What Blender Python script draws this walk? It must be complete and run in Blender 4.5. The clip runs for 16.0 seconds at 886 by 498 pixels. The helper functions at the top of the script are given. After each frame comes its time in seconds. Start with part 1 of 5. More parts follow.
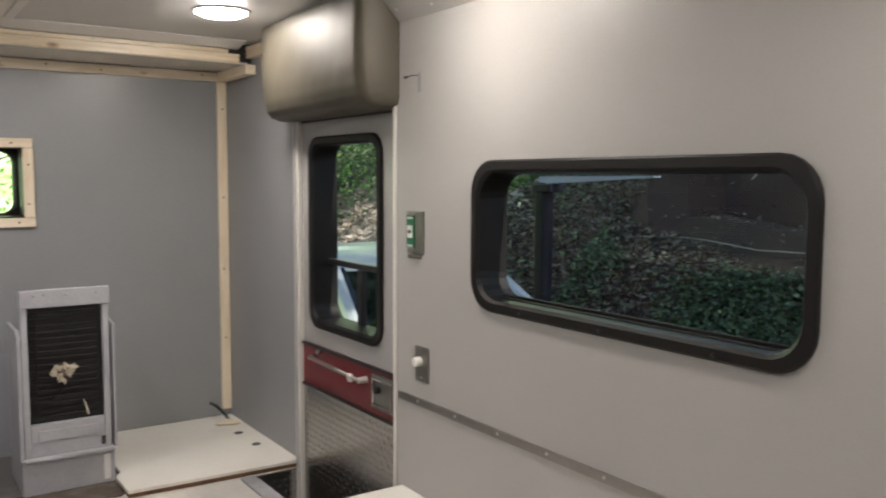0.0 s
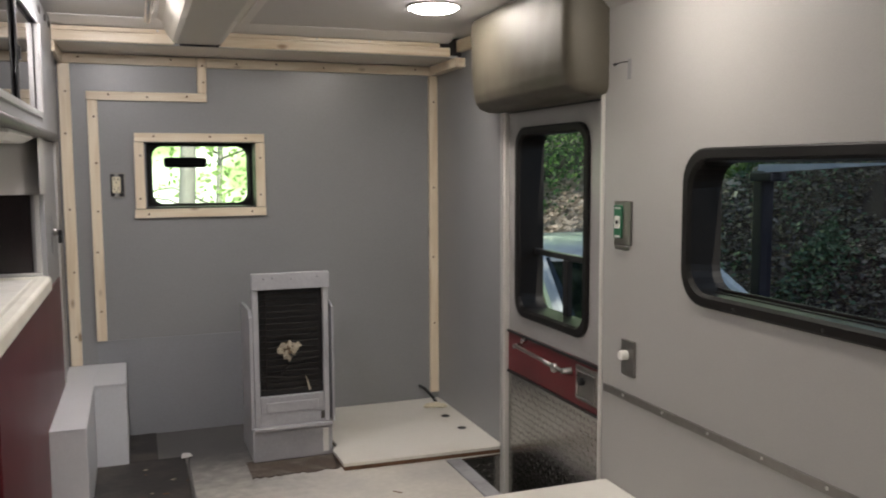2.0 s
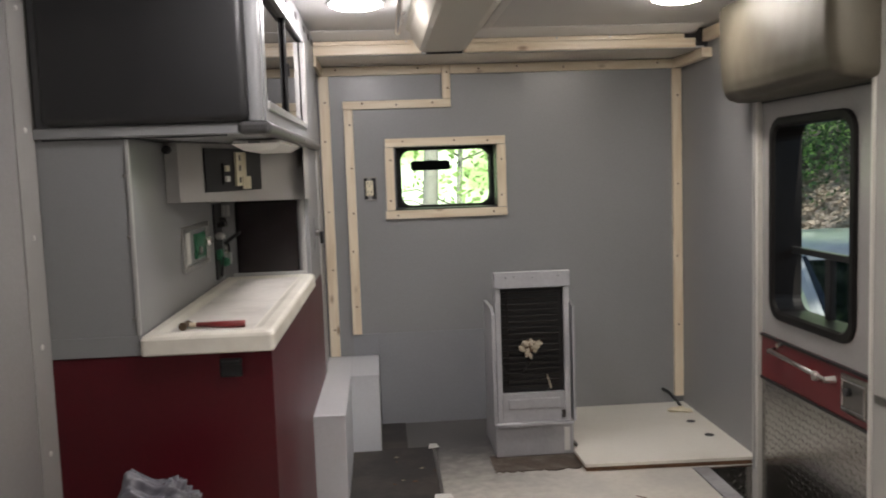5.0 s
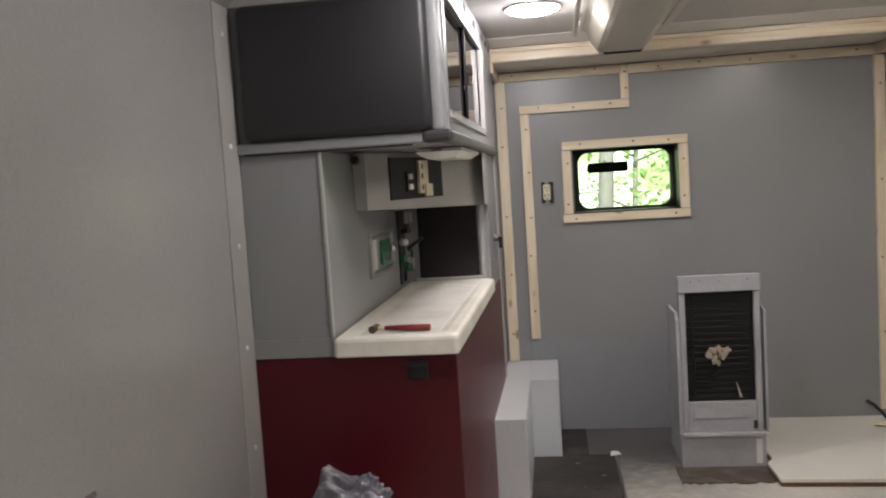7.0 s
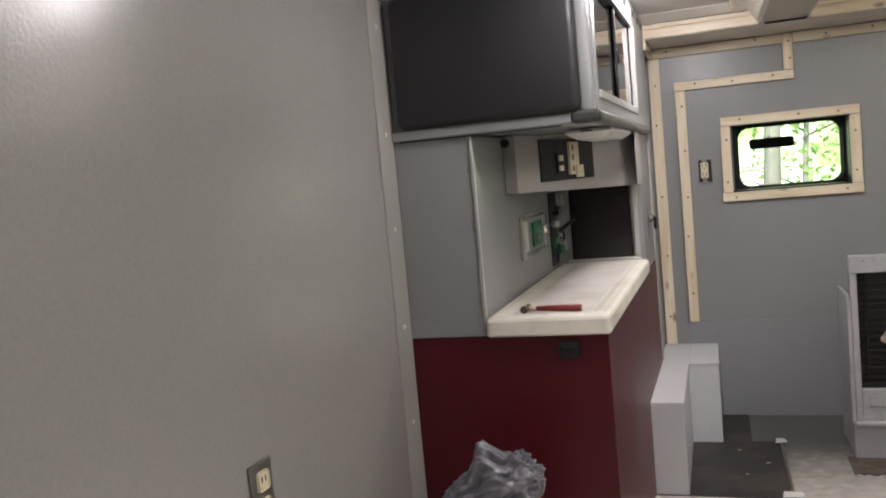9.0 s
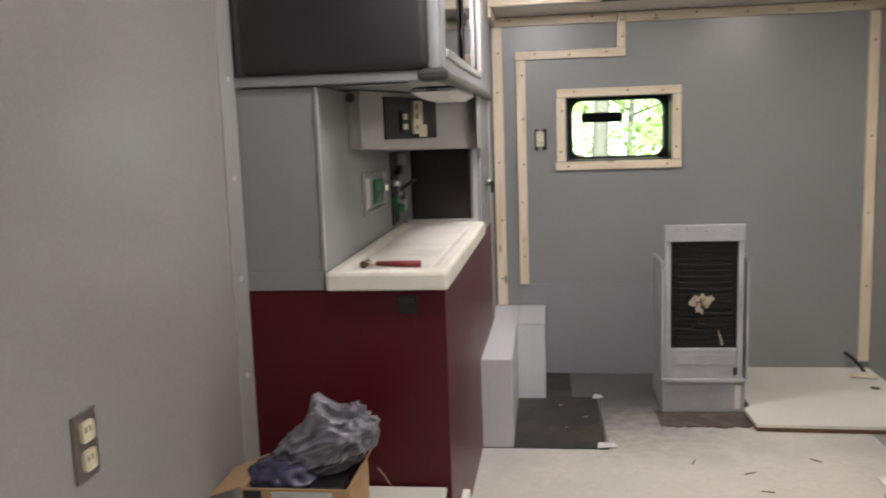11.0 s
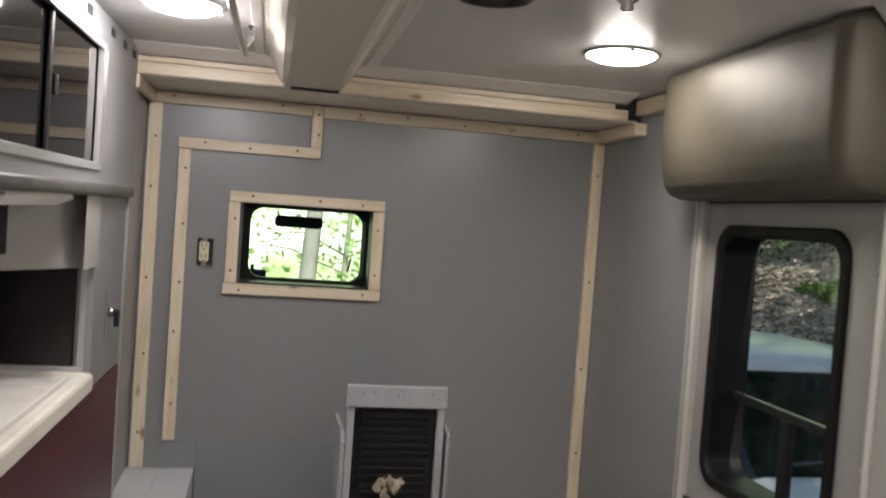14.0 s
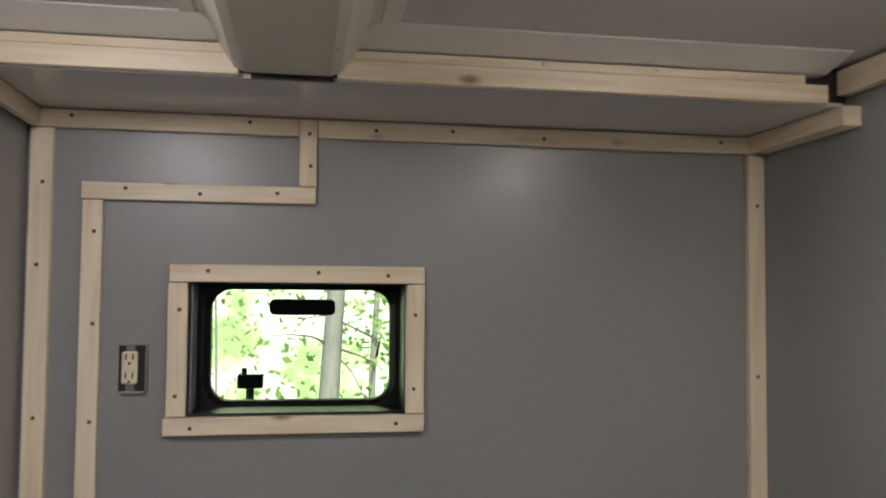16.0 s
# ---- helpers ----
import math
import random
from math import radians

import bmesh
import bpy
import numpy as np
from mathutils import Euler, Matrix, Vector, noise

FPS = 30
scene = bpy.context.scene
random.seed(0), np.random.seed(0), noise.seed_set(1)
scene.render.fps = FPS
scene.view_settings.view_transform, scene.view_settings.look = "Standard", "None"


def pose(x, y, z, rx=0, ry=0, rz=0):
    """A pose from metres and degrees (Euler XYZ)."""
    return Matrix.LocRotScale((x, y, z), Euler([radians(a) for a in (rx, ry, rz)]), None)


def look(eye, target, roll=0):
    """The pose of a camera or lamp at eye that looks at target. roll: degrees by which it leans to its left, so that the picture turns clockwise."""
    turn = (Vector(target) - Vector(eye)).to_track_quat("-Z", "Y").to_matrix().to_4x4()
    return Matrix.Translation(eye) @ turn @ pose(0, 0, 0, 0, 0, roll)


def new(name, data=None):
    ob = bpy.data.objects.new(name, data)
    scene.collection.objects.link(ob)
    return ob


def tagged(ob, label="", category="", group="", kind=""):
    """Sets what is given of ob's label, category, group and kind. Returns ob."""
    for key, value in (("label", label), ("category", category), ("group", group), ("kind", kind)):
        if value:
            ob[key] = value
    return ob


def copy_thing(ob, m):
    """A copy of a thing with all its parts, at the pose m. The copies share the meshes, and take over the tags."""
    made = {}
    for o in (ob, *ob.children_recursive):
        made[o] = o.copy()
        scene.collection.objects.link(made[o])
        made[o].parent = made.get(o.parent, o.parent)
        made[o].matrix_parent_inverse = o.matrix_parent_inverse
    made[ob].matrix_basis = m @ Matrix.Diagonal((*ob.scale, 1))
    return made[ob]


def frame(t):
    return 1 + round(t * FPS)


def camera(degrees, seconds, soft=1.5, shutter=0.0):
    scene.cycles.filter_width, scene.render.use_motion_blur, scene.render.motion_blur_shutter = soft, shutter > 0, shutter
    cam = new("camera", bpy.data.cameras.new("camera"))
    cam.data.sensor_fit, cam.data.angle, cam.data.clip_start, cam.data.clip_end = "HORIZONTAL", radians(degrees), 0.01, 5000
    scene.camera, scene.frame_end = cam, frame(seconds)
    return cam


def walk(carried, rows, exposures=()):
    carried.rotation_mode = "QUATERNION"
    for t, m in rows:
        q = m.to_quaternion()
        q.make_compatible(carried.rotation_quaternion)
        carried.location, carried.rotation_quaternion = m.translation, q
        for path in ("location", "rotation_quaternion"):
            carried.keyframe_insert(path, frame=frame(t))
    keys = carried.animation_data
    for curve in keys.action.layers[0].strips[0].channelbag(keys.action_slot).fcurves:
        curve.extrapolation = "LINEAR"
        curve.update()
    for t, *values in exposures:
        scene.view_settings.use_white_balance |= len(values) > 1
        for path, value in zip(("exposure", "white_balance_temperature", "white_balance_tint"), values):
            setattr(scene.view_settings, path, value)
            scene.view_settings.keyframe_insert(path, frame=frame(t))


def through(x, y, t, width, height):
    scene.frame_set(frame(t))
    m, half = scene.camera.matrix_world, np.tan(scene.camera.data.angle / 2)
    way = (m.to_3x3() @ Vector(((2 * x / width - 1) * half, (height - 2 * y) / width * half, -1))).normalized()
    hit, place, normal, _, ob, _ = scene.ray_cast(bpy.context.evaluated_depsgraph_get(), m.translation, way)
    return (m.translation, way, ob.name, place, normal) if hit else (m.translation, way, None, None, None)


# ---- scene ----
cam = camera(55.5, 16.0, 1.9, 0.5)
PATH = [
    (0, (0.607, 0.145, 1.142), (1.727, 1.793, 0.974), 0.2),
    (0.5, (0.613, 0.155, 1.141), (1.604, 1.883, 0.962), 0.3),
    (1, (0.614, 0.156, 1.14), (1.484, 1.947, 0.953), 0.1),
    (1.5, (0.609, 0.152, 1.14), (1.394, 1.982, 0.953), -0.2),
    (2, (0.606, 0.144, 1.143), (1.294, 2.012, 0.951), -0.3),
    (2.5, (0.606, 0.151, 1.143), (1.206, 2.049, 0.946), -0.4),
    (3, (0.602, 0.15, 1.145), (1.12, 2.072, 0.947), -0.7),
    (3.5, (0.606, 0.156, 1.147), (1.037, 2.099, 0.95), -1.0),
    (4, (0.602, 0.148, 1.146), (0.944, 2.109, 0.952), -1.2),
    (6.5, (0.57, 0.151, 1.146), (0.405, 2.137, 0.977), -3.3),
    (7, (0.567, 0.147, 1.149), (0.305, 2.123, 0.993), -3.6),
    (7.5, (0.571, 0.137, 1.145), (0.207, 2.099, 1.005), -4.3),
    (8, (0.579, 0.125, 1.15), (0.058, 2.052, 1.029), -5.5),
    (8.2, (0.581, 0.126, 1.148), (-0.006, 2.034, 1.033), -6.0),
    (10.3, (0.588, 0.093, 1.135), (-0.003, 1.983, 0.853), -4.2),
    (10.5, (0.58, 0.095, 1.128), (0.126, 2.021, 0.836), -3.3),
    (11, (0.573, 0.104, 1.123), (0.326, 2.07, 0.849), -1.9),
    (11.5, (0.575, 0.143, 1.12), (0.547, 2.129, 0.892), -1.0),
    (12, (0.607, 0.278, 1.103), (0.779, 2.263, 0.936), -0.3),
    (12.5, (0.618, 0.49, 1.085), (0.926, 2.465, 0.999), 1.5),
    (13, (0.668, 0.61, 1.187), (1.068, 2.567, 1.09), 0.4),
    (13.5, (0.744, 0.704, 1.221), (1.166, 2.655, 1.094), 3.1),
    (14, (0.769, 0.925, 1.25), (1.17, 2.883, 1.178), 4.1),
    (14.5, (0.786, 1.189, 1.266), (1.183, 3.149, 1.27), 2.7),
    (15, (0.824, 1.488, 1.266), (1.212, 3.449, 1.315), 2.2),
    (15.5, (0.841, 1.798, 1.255), (1.209, 3.762, 1.331), 1.6),
    (16, (0.893, 2.084, 1.242), (1.224, 4.053, 1.343), 0.5),
]
walk(cam, [(t, look(eye, target, roll)) for t, eye, target, roll in PATH],
     [(t, 0.7 + stops) for t, stops in ((0, 0.24), (0.5, 0.07), (1, -0.03), (2, -0.15), (3.5, -0.20), (7, -0.12), (8.2, -0.08), (10.5, 0.14), (11, 0.14), (12, -0.12), (13.5, -0.29), (15, -0.31), (16, -0.47))])

# ---- world, sun, lamps ----
world = bpy.data.worlds.new("world")
scene.world = world
world.use_nodes = True
wn = world.node_tree
sky = wn.nodes.new("ShaderNodeTexSky")
sky.sky_type, sky.sun_disc = "NISHITA", False
sky.sun_elevation, sky.sun_rotation = radians(43), radians(175)
wn.links.new(sky.outputs[0], wn.nodes["Background"].inputs[0])
wn.nodes["Background"].inputs[1].default_value = 0.15

sun_data = bpy.data.lights.new("sun", "SUN")
sun_data.energy, sun_data.angle, sun_data.color = 4.5, radians(0.6), (1.0, 0.94, 0.84)
sun = new("sun", sun_data)
sun.matrix_basis = look((4, -45, 42), (0, 0, 0))

COOL, WARM = (1.0, 0.945, 0.955), (1.0, 0.92, 0.85)
# place, light colour, watts of the bulb, glow of the lens
# the pair at y 0.35 is unseen, added to brighten the near walls
LAMPS = [(1.612, 2.955, WARM, 0.5, 60.0), (0.537, 2.960, COOL, 2.6, 54.0), (1.60, 1.82, WARM, 1.4, 37.0),
         (0.53, 1.82, COOL, 3.3, 30.0), (1.60, 0.35, WARM, 3.0, 46.0), (0.53, 0.35, COOL, 2.0, 26.0)]
CEIL = 1.70


# ---- materials ----
def mat(name, base, rough=0.5, metal=0.0, var=0.10, scale=5.0, fine=60.0, bump=0.06, rvar=0.1, stretch=(1, 1, 1), spec=0.5,
        stain=None, stain_amount=0.0, coat=0.0):
    """A painted, metal, wood or stone surface with broad stains, fine grain and relief."""
    m = bpy.data.materials.new(name)
    m.use_nodes = True
    t = m.node_tree
    p = t.nodes["Principled BSDF"]
    p.inputs["Metallic"].default_value = metal
    p.inputs["Specular IOR Level"].default_value = spec
    p.inputs["Coat Weight"].default_value = coat
    p.inputs["Coat Roughness"].default_value = 0.08
    tc = t.nodes.new("ShaderNodeTexCoord")
    mp = t.nodes.new("ShaderNodeMapping")
    mp.inputs["Scale"].default_value = stretch
    info = t.nodes.new("ShaderNodeObjectInfo")
    off = t.nodes.new("ShaderNodeVectorMath")
    off.operation = "SCALE"
    off.inputs[0].default_value = (17, 31, 23)
    t.links.new(info.outputs["Random"], off.inputs["Scale"])
    t.links.new(off.outputs[0], mp.inputs["Location"])
    t.links.new(tc.outputs["Object"], mp.inputs["Vector"])
    big, small = t.nodes.new("ShaderNodeTexNoise"), t.nodes.new("ShaderNodeTexNoise")
    for n, s, d in ((big, scale, 5), (small, fine, 3)):
        n.inputs["Scale"].default_value, n.inputs["Detail"].default_value = s, d
        t.links.new(mp.outputs[0], n.inputs["Vector"])
    mix = t.nodes.new("ShaderNodeMath")
    mix.operation = "MULTIPLY_ADD"
    mix.inputs[1].default_value = 0.45
    t.links.new(small.outputs["Fac"], mix.inputs[0])
    add = t.nodes.new("ShaderNodeMath")
    add.operation = "MULTIPLY"
    add.inputs[1].default_value = 0.55
    t.links.new(big.outputs["Fac"], add.inputs[0])
    t.links.new(add.outputs[0], mix.inputs[2])
    ramp = t.nodes.new("ShaderNodeValToRGB")
    ramp.color_ramp.elements[0].position, ramp.color_ramp.elements[1].position = 0.3, 0.7
    ramp.color_ramp.elements[0].color = (*[c * (1 - var) for c in base], 1)
    ramp.color_ramp.elements[1].color = (*[min(1, c * (1 + var)) for c in base], 1)
    t.links.new(mix.outputs[0], ramp.inputs[0])
    colour = ramp.outputs[0]
    if stain:
        patch = t.nodes.new("ShaderNodeTexNoise")
        patch.inputs["Scale"].default_value, patch.inputs["Detail"].default_value = scale * 0.8, 8
        t.links.new(mp.outputs[0], patch.inputs["Vector"])
        edge = t.nodes.new("ShaderNodeMapRange")
        edge.inputs[1].default_value, edge.inputs[2].default_value = 0.50, 0.66
        edge.inputs[4].default_value = stain_amount
        t.links.new(patch.outputs["Fac"], edge.inputs[0])
        blend = t.nodes.new("ShaderNodeMix")
        blend.data_type = "RGBA"
        blend.inputs[7].default_value = (*stain, 1)
        t.links.new(edge.outputs[0], blend.inputs[0])
        t.links.new(colour, blend.inputs[6])
        colour = blend.outputs[2]
    t.links.new(colour, p.inputs["Base Color"])
    rr = t.nodes.new("ShaderNodeMapRange")
    low, high = (0.02, 0.27) if rough < 0.275 else (0.285, 1.0)
    rr.inputs[3].default_value, rr.inputs[4].default_value = max(low, rough - rvar), min(high, rough + rvar)
    t.links.new(big.outputs["Fac"], rr.inputs[0])
    t.links.new(rr.outputs[0], p.inputs["Roughness"])
    if bump:
        b = t.nodes.new("ShaderNodeBump")
        b.inputs["Strength"].default_value, b.inputs["Distance"].default_value = bump, 0.004
        t.links.new(small.outputs["Fac"], b.inputs["Height"])
        t.links.new(b.outputs[0], p.inputs["Normal"])
    return m


def wood_mat(name, light, dark, along):
    """Pale softwood with long grain and knots; along: the axis of the grain."""
    m = bpy.data.materials.new(name)
    m.use_nodes = True
    t = m.node_tree
    p = t.nodes["Principled BSDF"]
    p.inputs["Roughness"].default_value = 0.40
    tc, mp, info = t.nodes.new("ShaderNodeTexCoord"), t.nodes.new("ShaderNodeMapping"), t.nodes.new("ShaderNodeObjectInfo")
    mp.inputs["Scale"].default_value = tuple(2.0 if a == along else 26.0 for a in "xyz")
    off = t.nodes.new("ShaderNodeVectorMath")
    off.operation = "SCALE"
    off.inputs[0].default_value = (37, 61, 53)
    t.links.new(info.outputs["Random"], off.inputs["Scale"])
    t.links.new(off.outputs[0], mp.inputs["Location"])
    t.links.new(tc.outputs["Object"], mp.inputs["Vector"])
    grain, knots = t.nodes.new("ShaderNodeTexNoise"), t.nodes.new("ShaderNodeTexVoronoi")
    grain.inputs["Scale"].default_value, grain.inputs["Detail"].default_value, grain.inputs["Distortion"].default_value = 1.6, 6, 0.8
    t.links.new(mp.outputs[0], grain.inputs["Vector"])
    kmap = t.nodes.new("ShaderNodeMapping")
    kmap.inputs["Scale"].default_value = tuple(5.0 if a == along else 11.0 for a in "xyz")
    t.links.new(off.outputs[0], kmap.inputs["Location"])
    t.links.new(tc.outputs["Object"], kmap.inputs["Vector"])
    t.links.new(kmap.outputs[0], knots.inputs["Vector"])
    knots.inputs["Scale"].default_value = 0.9
    ramp = t.nodes.new("ShaderNodeValToRGB")
    ramp.color_ramp.elements[0].position, ramp.color_ramp.elements[1].position = 0.35, 0.62
    ramp.color_ramp.elements[0].color, ramp.color_ramp.elements[1].color = (*dark, 1), (*light, 1)
    t.links.new(grain.outputs["Fac"], ramp.inputs[0])
    kr = t.nodes.new("ShaderNodeMapRange")
    kr.inputs[1].default_value, kr.inputs[2].default_value, kr.inputs[3].default_value, kr.inputs[4].default_value = 0.05, 0.13, 0.8, 0.0
    t.links.new(knots.outputs["Distance"], kr.inputs[0])
    mx = t.nodes.new("ShaderNodeMix")
    mx.data_type = "RGBA"
    mx.inputs[7].default_value = (0.20, 0.095, 0.035, 1)
    t.links.new(kr.outputs[0], mx.inputs[0])
    t.links.new(ramp.outputs[0], mx.inputs[6])
    t.links.new(mx.outputs[2], p.inputs["Base Color"])
    b = t.nodes.new("ShaderNodeBump")
    b.inputs["Strength"].default_value, b.inputs["Distance"].default_value = 0.15, 0.002
    t.links.new(grain.outputs["Fac"], b.inputs["Height"])
    t.links.new(b.outputs[0], p.inputs["Normal"])
    return m


def glass_mat(name, tint, rough=0.0):
    """A thin clear pane: it lets light straight through and mirrors a little."""
    m = bpy.data.materials.new(name)
    m.use_nodes = True
    t = m.node_tree
    t.nodes.remove(t.nodes["Principled BSDF"])
    tr, gl = t.nodes.new("ShaderNodeBsdfTransparent"), t.nodes.new("ShaderNodeBsdfGlossy")
    mx, lw = t.nodes.new("ShaderNodeMixShader"), t.nodes.new("ShaderNodeLayerWeight")
    steep, gain = t.nodes.new("ShaderNodeMath"), t.nodes.new("ShaderNodeMath")
    tr.inputs[0].default_value = (*tint, 1)
    gl.inputs["Roughness"].default_value = rough
    lw.inputs["Blend"].default_value = 0.5
    steep.operation, steep.inputs[1].default_value = "POWER", 5.0
    gain.operation, gain.inputs[1].default_value, gain.inputs[2].default_value = "MULTIPLY_ADD", 0.85, 0.032
    t.links.new(lw.outputs["Facing"], steep.inputs[0])
    t.links.new(steep.outputs[0], gain.inputs[0])
    t.links.new(gain.outputs[0], mx.inputs[0])
    t.links.new(tr.outputs[0], mx.inputs[1])
    t.links.new(gl.outputs[0], mx.inputs[2])
    t.links.new(mx.outputs[0], t.nodes["Material Output"].inputs[0])
    return m


def glow_mat(name, colour, strength):
    m = bpy.data.materials.new(name)
    m.use_nodes = True
    p = m.node_tree.nodes["Principled BSDF"]
    p.inputs["Base Color"].default_value = (*colour, 1)
    p.inputs["Emission Color"].default_value = (*colour, 1)
    p.inputs["Emission Strength"].default_value = strength
    return m


def leaf_mat(name, colours, through=0.5):
    """Leaves: each one of its own shade, letting light through."""
    m = bpy.data.materials.new(name)
    m.use_nodes = True
    t = m.node_tree
    p = t.nodes["Principled BSDF"]
    geo, ramp = t.nodes.new("ShaderNodeNewGeometry"), t.nodes.new("ShaderNodeValToRGB")
    while len(ramp.color_ramp.elements) < len(colours):
        ramp.color_ramp.elements.new(0.5)
    for i, c in enumerate(colours):
        ramp.color_ramp.elements[i].position = i / (len(colours) - 1)
        ramp.color_ramp.elements[i].color = (*c, 1)
    t.links.new(geo.outputs["Random Per Island"], ramp.inputs[0])
    t.links.new(ramp.outputs[0], p.inputs["Base Color"])
    p.inputs["Roughness"].default_value = 0.45
    tl, mx = t.nodes.new("ShaderNodeBsdfTranslucent"), t.nodes.new("ShaderNodeMixShader")
    t.links.new(ramp.outputs[0], tl.inputs[0])
    mx.inputs[0].default_value = through
    t.links.new(p.outputs[0], mx.inputs[1])
    t.links.new(tl.outputs[0], mx.inputs[2])
    t.links.new(mx.outputs[0], t.nodes["Material Output"].inputs[0])
    return m


GREY_NEW = mat("grey_wall_paint", (0.255, 0.258, 0.262), 0.32, var=0.08, scale=1.6, fine=140, bump=0.05, rvar=0.03)
GREY_KICK = mat("bluish_grey_paint", (0.262, 0.268, 0.285), 0.36, var=0.09, scale=2.4, fine=120, bump=0.07, rvar=0.04)
GREY_OLD = mat("light_grey_laminate", (0.37, 0.362, 0.345), 0.42, var=0.06, scale=1.4, fine=260, bump=0.05, rvar=0.05)
GREY_LEFT = mat("grey_laminate", (0.315, 0.305, 0.300), 0.22, var=0.10, scale=1.6, fine=170, bump=0.10, rvar=0.03)
GREY_CAB = mat("grey_cabinet_laminate", (0.258, 0.262, 0.266), 0.38, var=0.05, scale=2.5, fine=200, bump=0.04)
GREY_STEP = mat("pale_grey_paint", (0.60, 0.61, 0.63), 0.30, var=0.06, scale=4, fine=120, bump=0.08)
GREY_UNIT = mat("brushed_on_grey_paint", (0.36, 0.36, 0.375), 0.45, var=0.10, scale=7, fine=70, bump=0.25, stain=(0.5, 0.5, 0.5), stain_amount=0.35)
CEILING = mat("ceiling_laminate", (0.58, 0.57, 0.555), 0.34, var=0.06, scale=1.8, fine=150, bump=0.02, rvar=0.03, spec=0.25)
HEADER_GLOSS = mat("glossy_header_laminate", (0.58, 0.57, 0.555), 0.08, var=0.05, scale=1.8, fine=150, bump=0.02, rvar=0.03)
ALU = mat("aluminium", (0.62, 0.61, 0.59), 0.32, 1.0, var=0.08, scale=8, fine=120, bump=0.05)
ALU_PAINT = mat("satin_aluminium_trim", (0.52, 0.52, 0.51), 0.35, 0.55, var=0.06, scale=6, fine=120, bump=0.03)
TREAD = mat("tread_plate", (0.40, 0.39, 0.375), 0.24, 1.0, var=0.16, scale=6, fine=60, bump=0.06, rvar=0.03)
CHROME = mat("chrome", (0.75, 0.74, 0.72), 0.12, 1.0, var=0.05, bump=0.0, rvar=0.05)
STEEL = mat("stainless_plate", (0.30, 0.29, 0.275), 0.38, 1.0, var=0.08, scale=10, bump=0.03)
RED = mat("dark_red_laminate", (0.080, 0.006, 0.011), 0.33, var=0.10, scale=2, fine=120, bump=0.03, spec=0.3)
RED_METAL = mat("dark_red_door_band", (0.13, 0.016, 0.020), 0.30, 0.0, var=0.12, scale=6, fine=90, bump=0.03)
PADDING = mat("bronze_grey_vinyl", (0.085, 0.075, 0.055), 0.50, 0.2, var=0.14, scale=2.2, fine=300, bump=0.10, rvar=0.05)
PADDING_DARK = mat("charcoal_vinyl", (0.018, 0.018, 0.019), 0.42, var=0.10, scale=3, fine=300, bump=0.12)
RUBBER = mat("black_rubber", (0.0055, 0.0048, 0.0045), 0.48, spec=0.28, var=0.25, scale=6, fine=90, bump=0.06)
BLACK = mat("black_plastic", (0.012, 0.012, 0.013), 0.35, var=0.2, scale=6, bump=0.04)
SMOKED = mat("smoked_acrylic", (0.006, 0.005, 0.005), 0.04, var=0.2, scale=4, bump=0.0, rvar=0.015, spec=0.6)
RAIL = mat("scuffed_dull_rail", (0.11, 0.103, 0.10), 0.42, 0.3, var=0.3, scale=9, fine=70, bump=0.08)
TRIM_PALE = mat("pale_laminate_trim", (0.72, 0.70, 0.67), 0.30, var=0.06, scale=5, fine=120, bump=0.03)
DARKPANEL = mat("dark_red_acrylic", (0.008, 0.004, 0.005), 0.22, var=0.2, scale=4, bump=0.0, rvar=0.05)
CREAM = mat("cream_solid_surface", (0.82, 0.79, 0.70), 0.32, var=0.05, scale=6, fine=60, bump=0.02, stain=(0.42, 0.37, 0.30), stain_amount=0.25)
WHITE = mat("white_melamine", (0.74, 0.72, 0.66), 0.35, var=0.04, scale=3, fine=60, bump=0.02, stain=(0.50, 0.46, 0.36), stain_amount=0.25)
WHITE_PLASTIC = mat("white_plastic", (0.72, 0.71, 0.67), 0.4, var=0.04, bump=0.0)
IVORY = mat("ivory_plastic", (0.70, 0.64, 0.47), 0.4, var=0.05, bump=0.0)
GREEN = mat("green_enamel", (0.014, 0.125, 0.058), 0.35, var=0.15, scale=30, bump=0.03)
CHIPBOARD = mat("raw_board_edge", (0.16, 0.085, 0.045), 0.8, var=0.4, scale=14, fine=90, bump=0.3)
FLOOR = mat("worn_pale_floor", (0.58, 0.55, 0.49), 0.5, var=0.12, scale=2.2, fine=45, bump=0.12, stain=(0.33, 0.33, 0.33), stain_amount=0.5)
FLOOR_AND_GAP_DARK = mat("bare_dark_subfloor", (0.024, 0.021, 0.020), 0.6, var=0.35, scale=7, fine=60, bump=0.3, stain=(0.075, 0.062, 0.052), stain_amount=0.7)
SUBFLOOR = mat("glue_stained_plywood", (0.075, 0.056, 0.042), 0.75, var=0.35, scale=16, fine=70, bump=0.4, stain=(0.17, 0.15, 0.135), stain_amount=0.6)
FLOOR_GREY = mat("dirty_grey_floor", (0.30, 0.30, 0.31), 0.5, var=0.2, scale=6, fine=60, bump=0.15, stain=(0.12, 0.11, 0.11), stain_amount=0.6)
POST = mat("cream_grey_post", (0.60, 0.58, 0.54), 0.35, var=0.06, scale=6, fine=100, bump=0.04)
DUCT = mat("cream_moulded_plastic", (0.56, 0.53, 0.46), 0.30, var=0.07, scale=4, fine=120, bump=0.05)
WOOD = {a: wood_mat("pine_along_" + a, (0.80, 0.70, 0.54), (0.69, 0.565, 0.40), a) for a in "xyz"}
GLASS_TINT = glass_mat("tinted_glass", (0.92, 0.94, 0.92))
GLASS = glass_mat("clear_glass", (0.92, 0.95, 0.93))
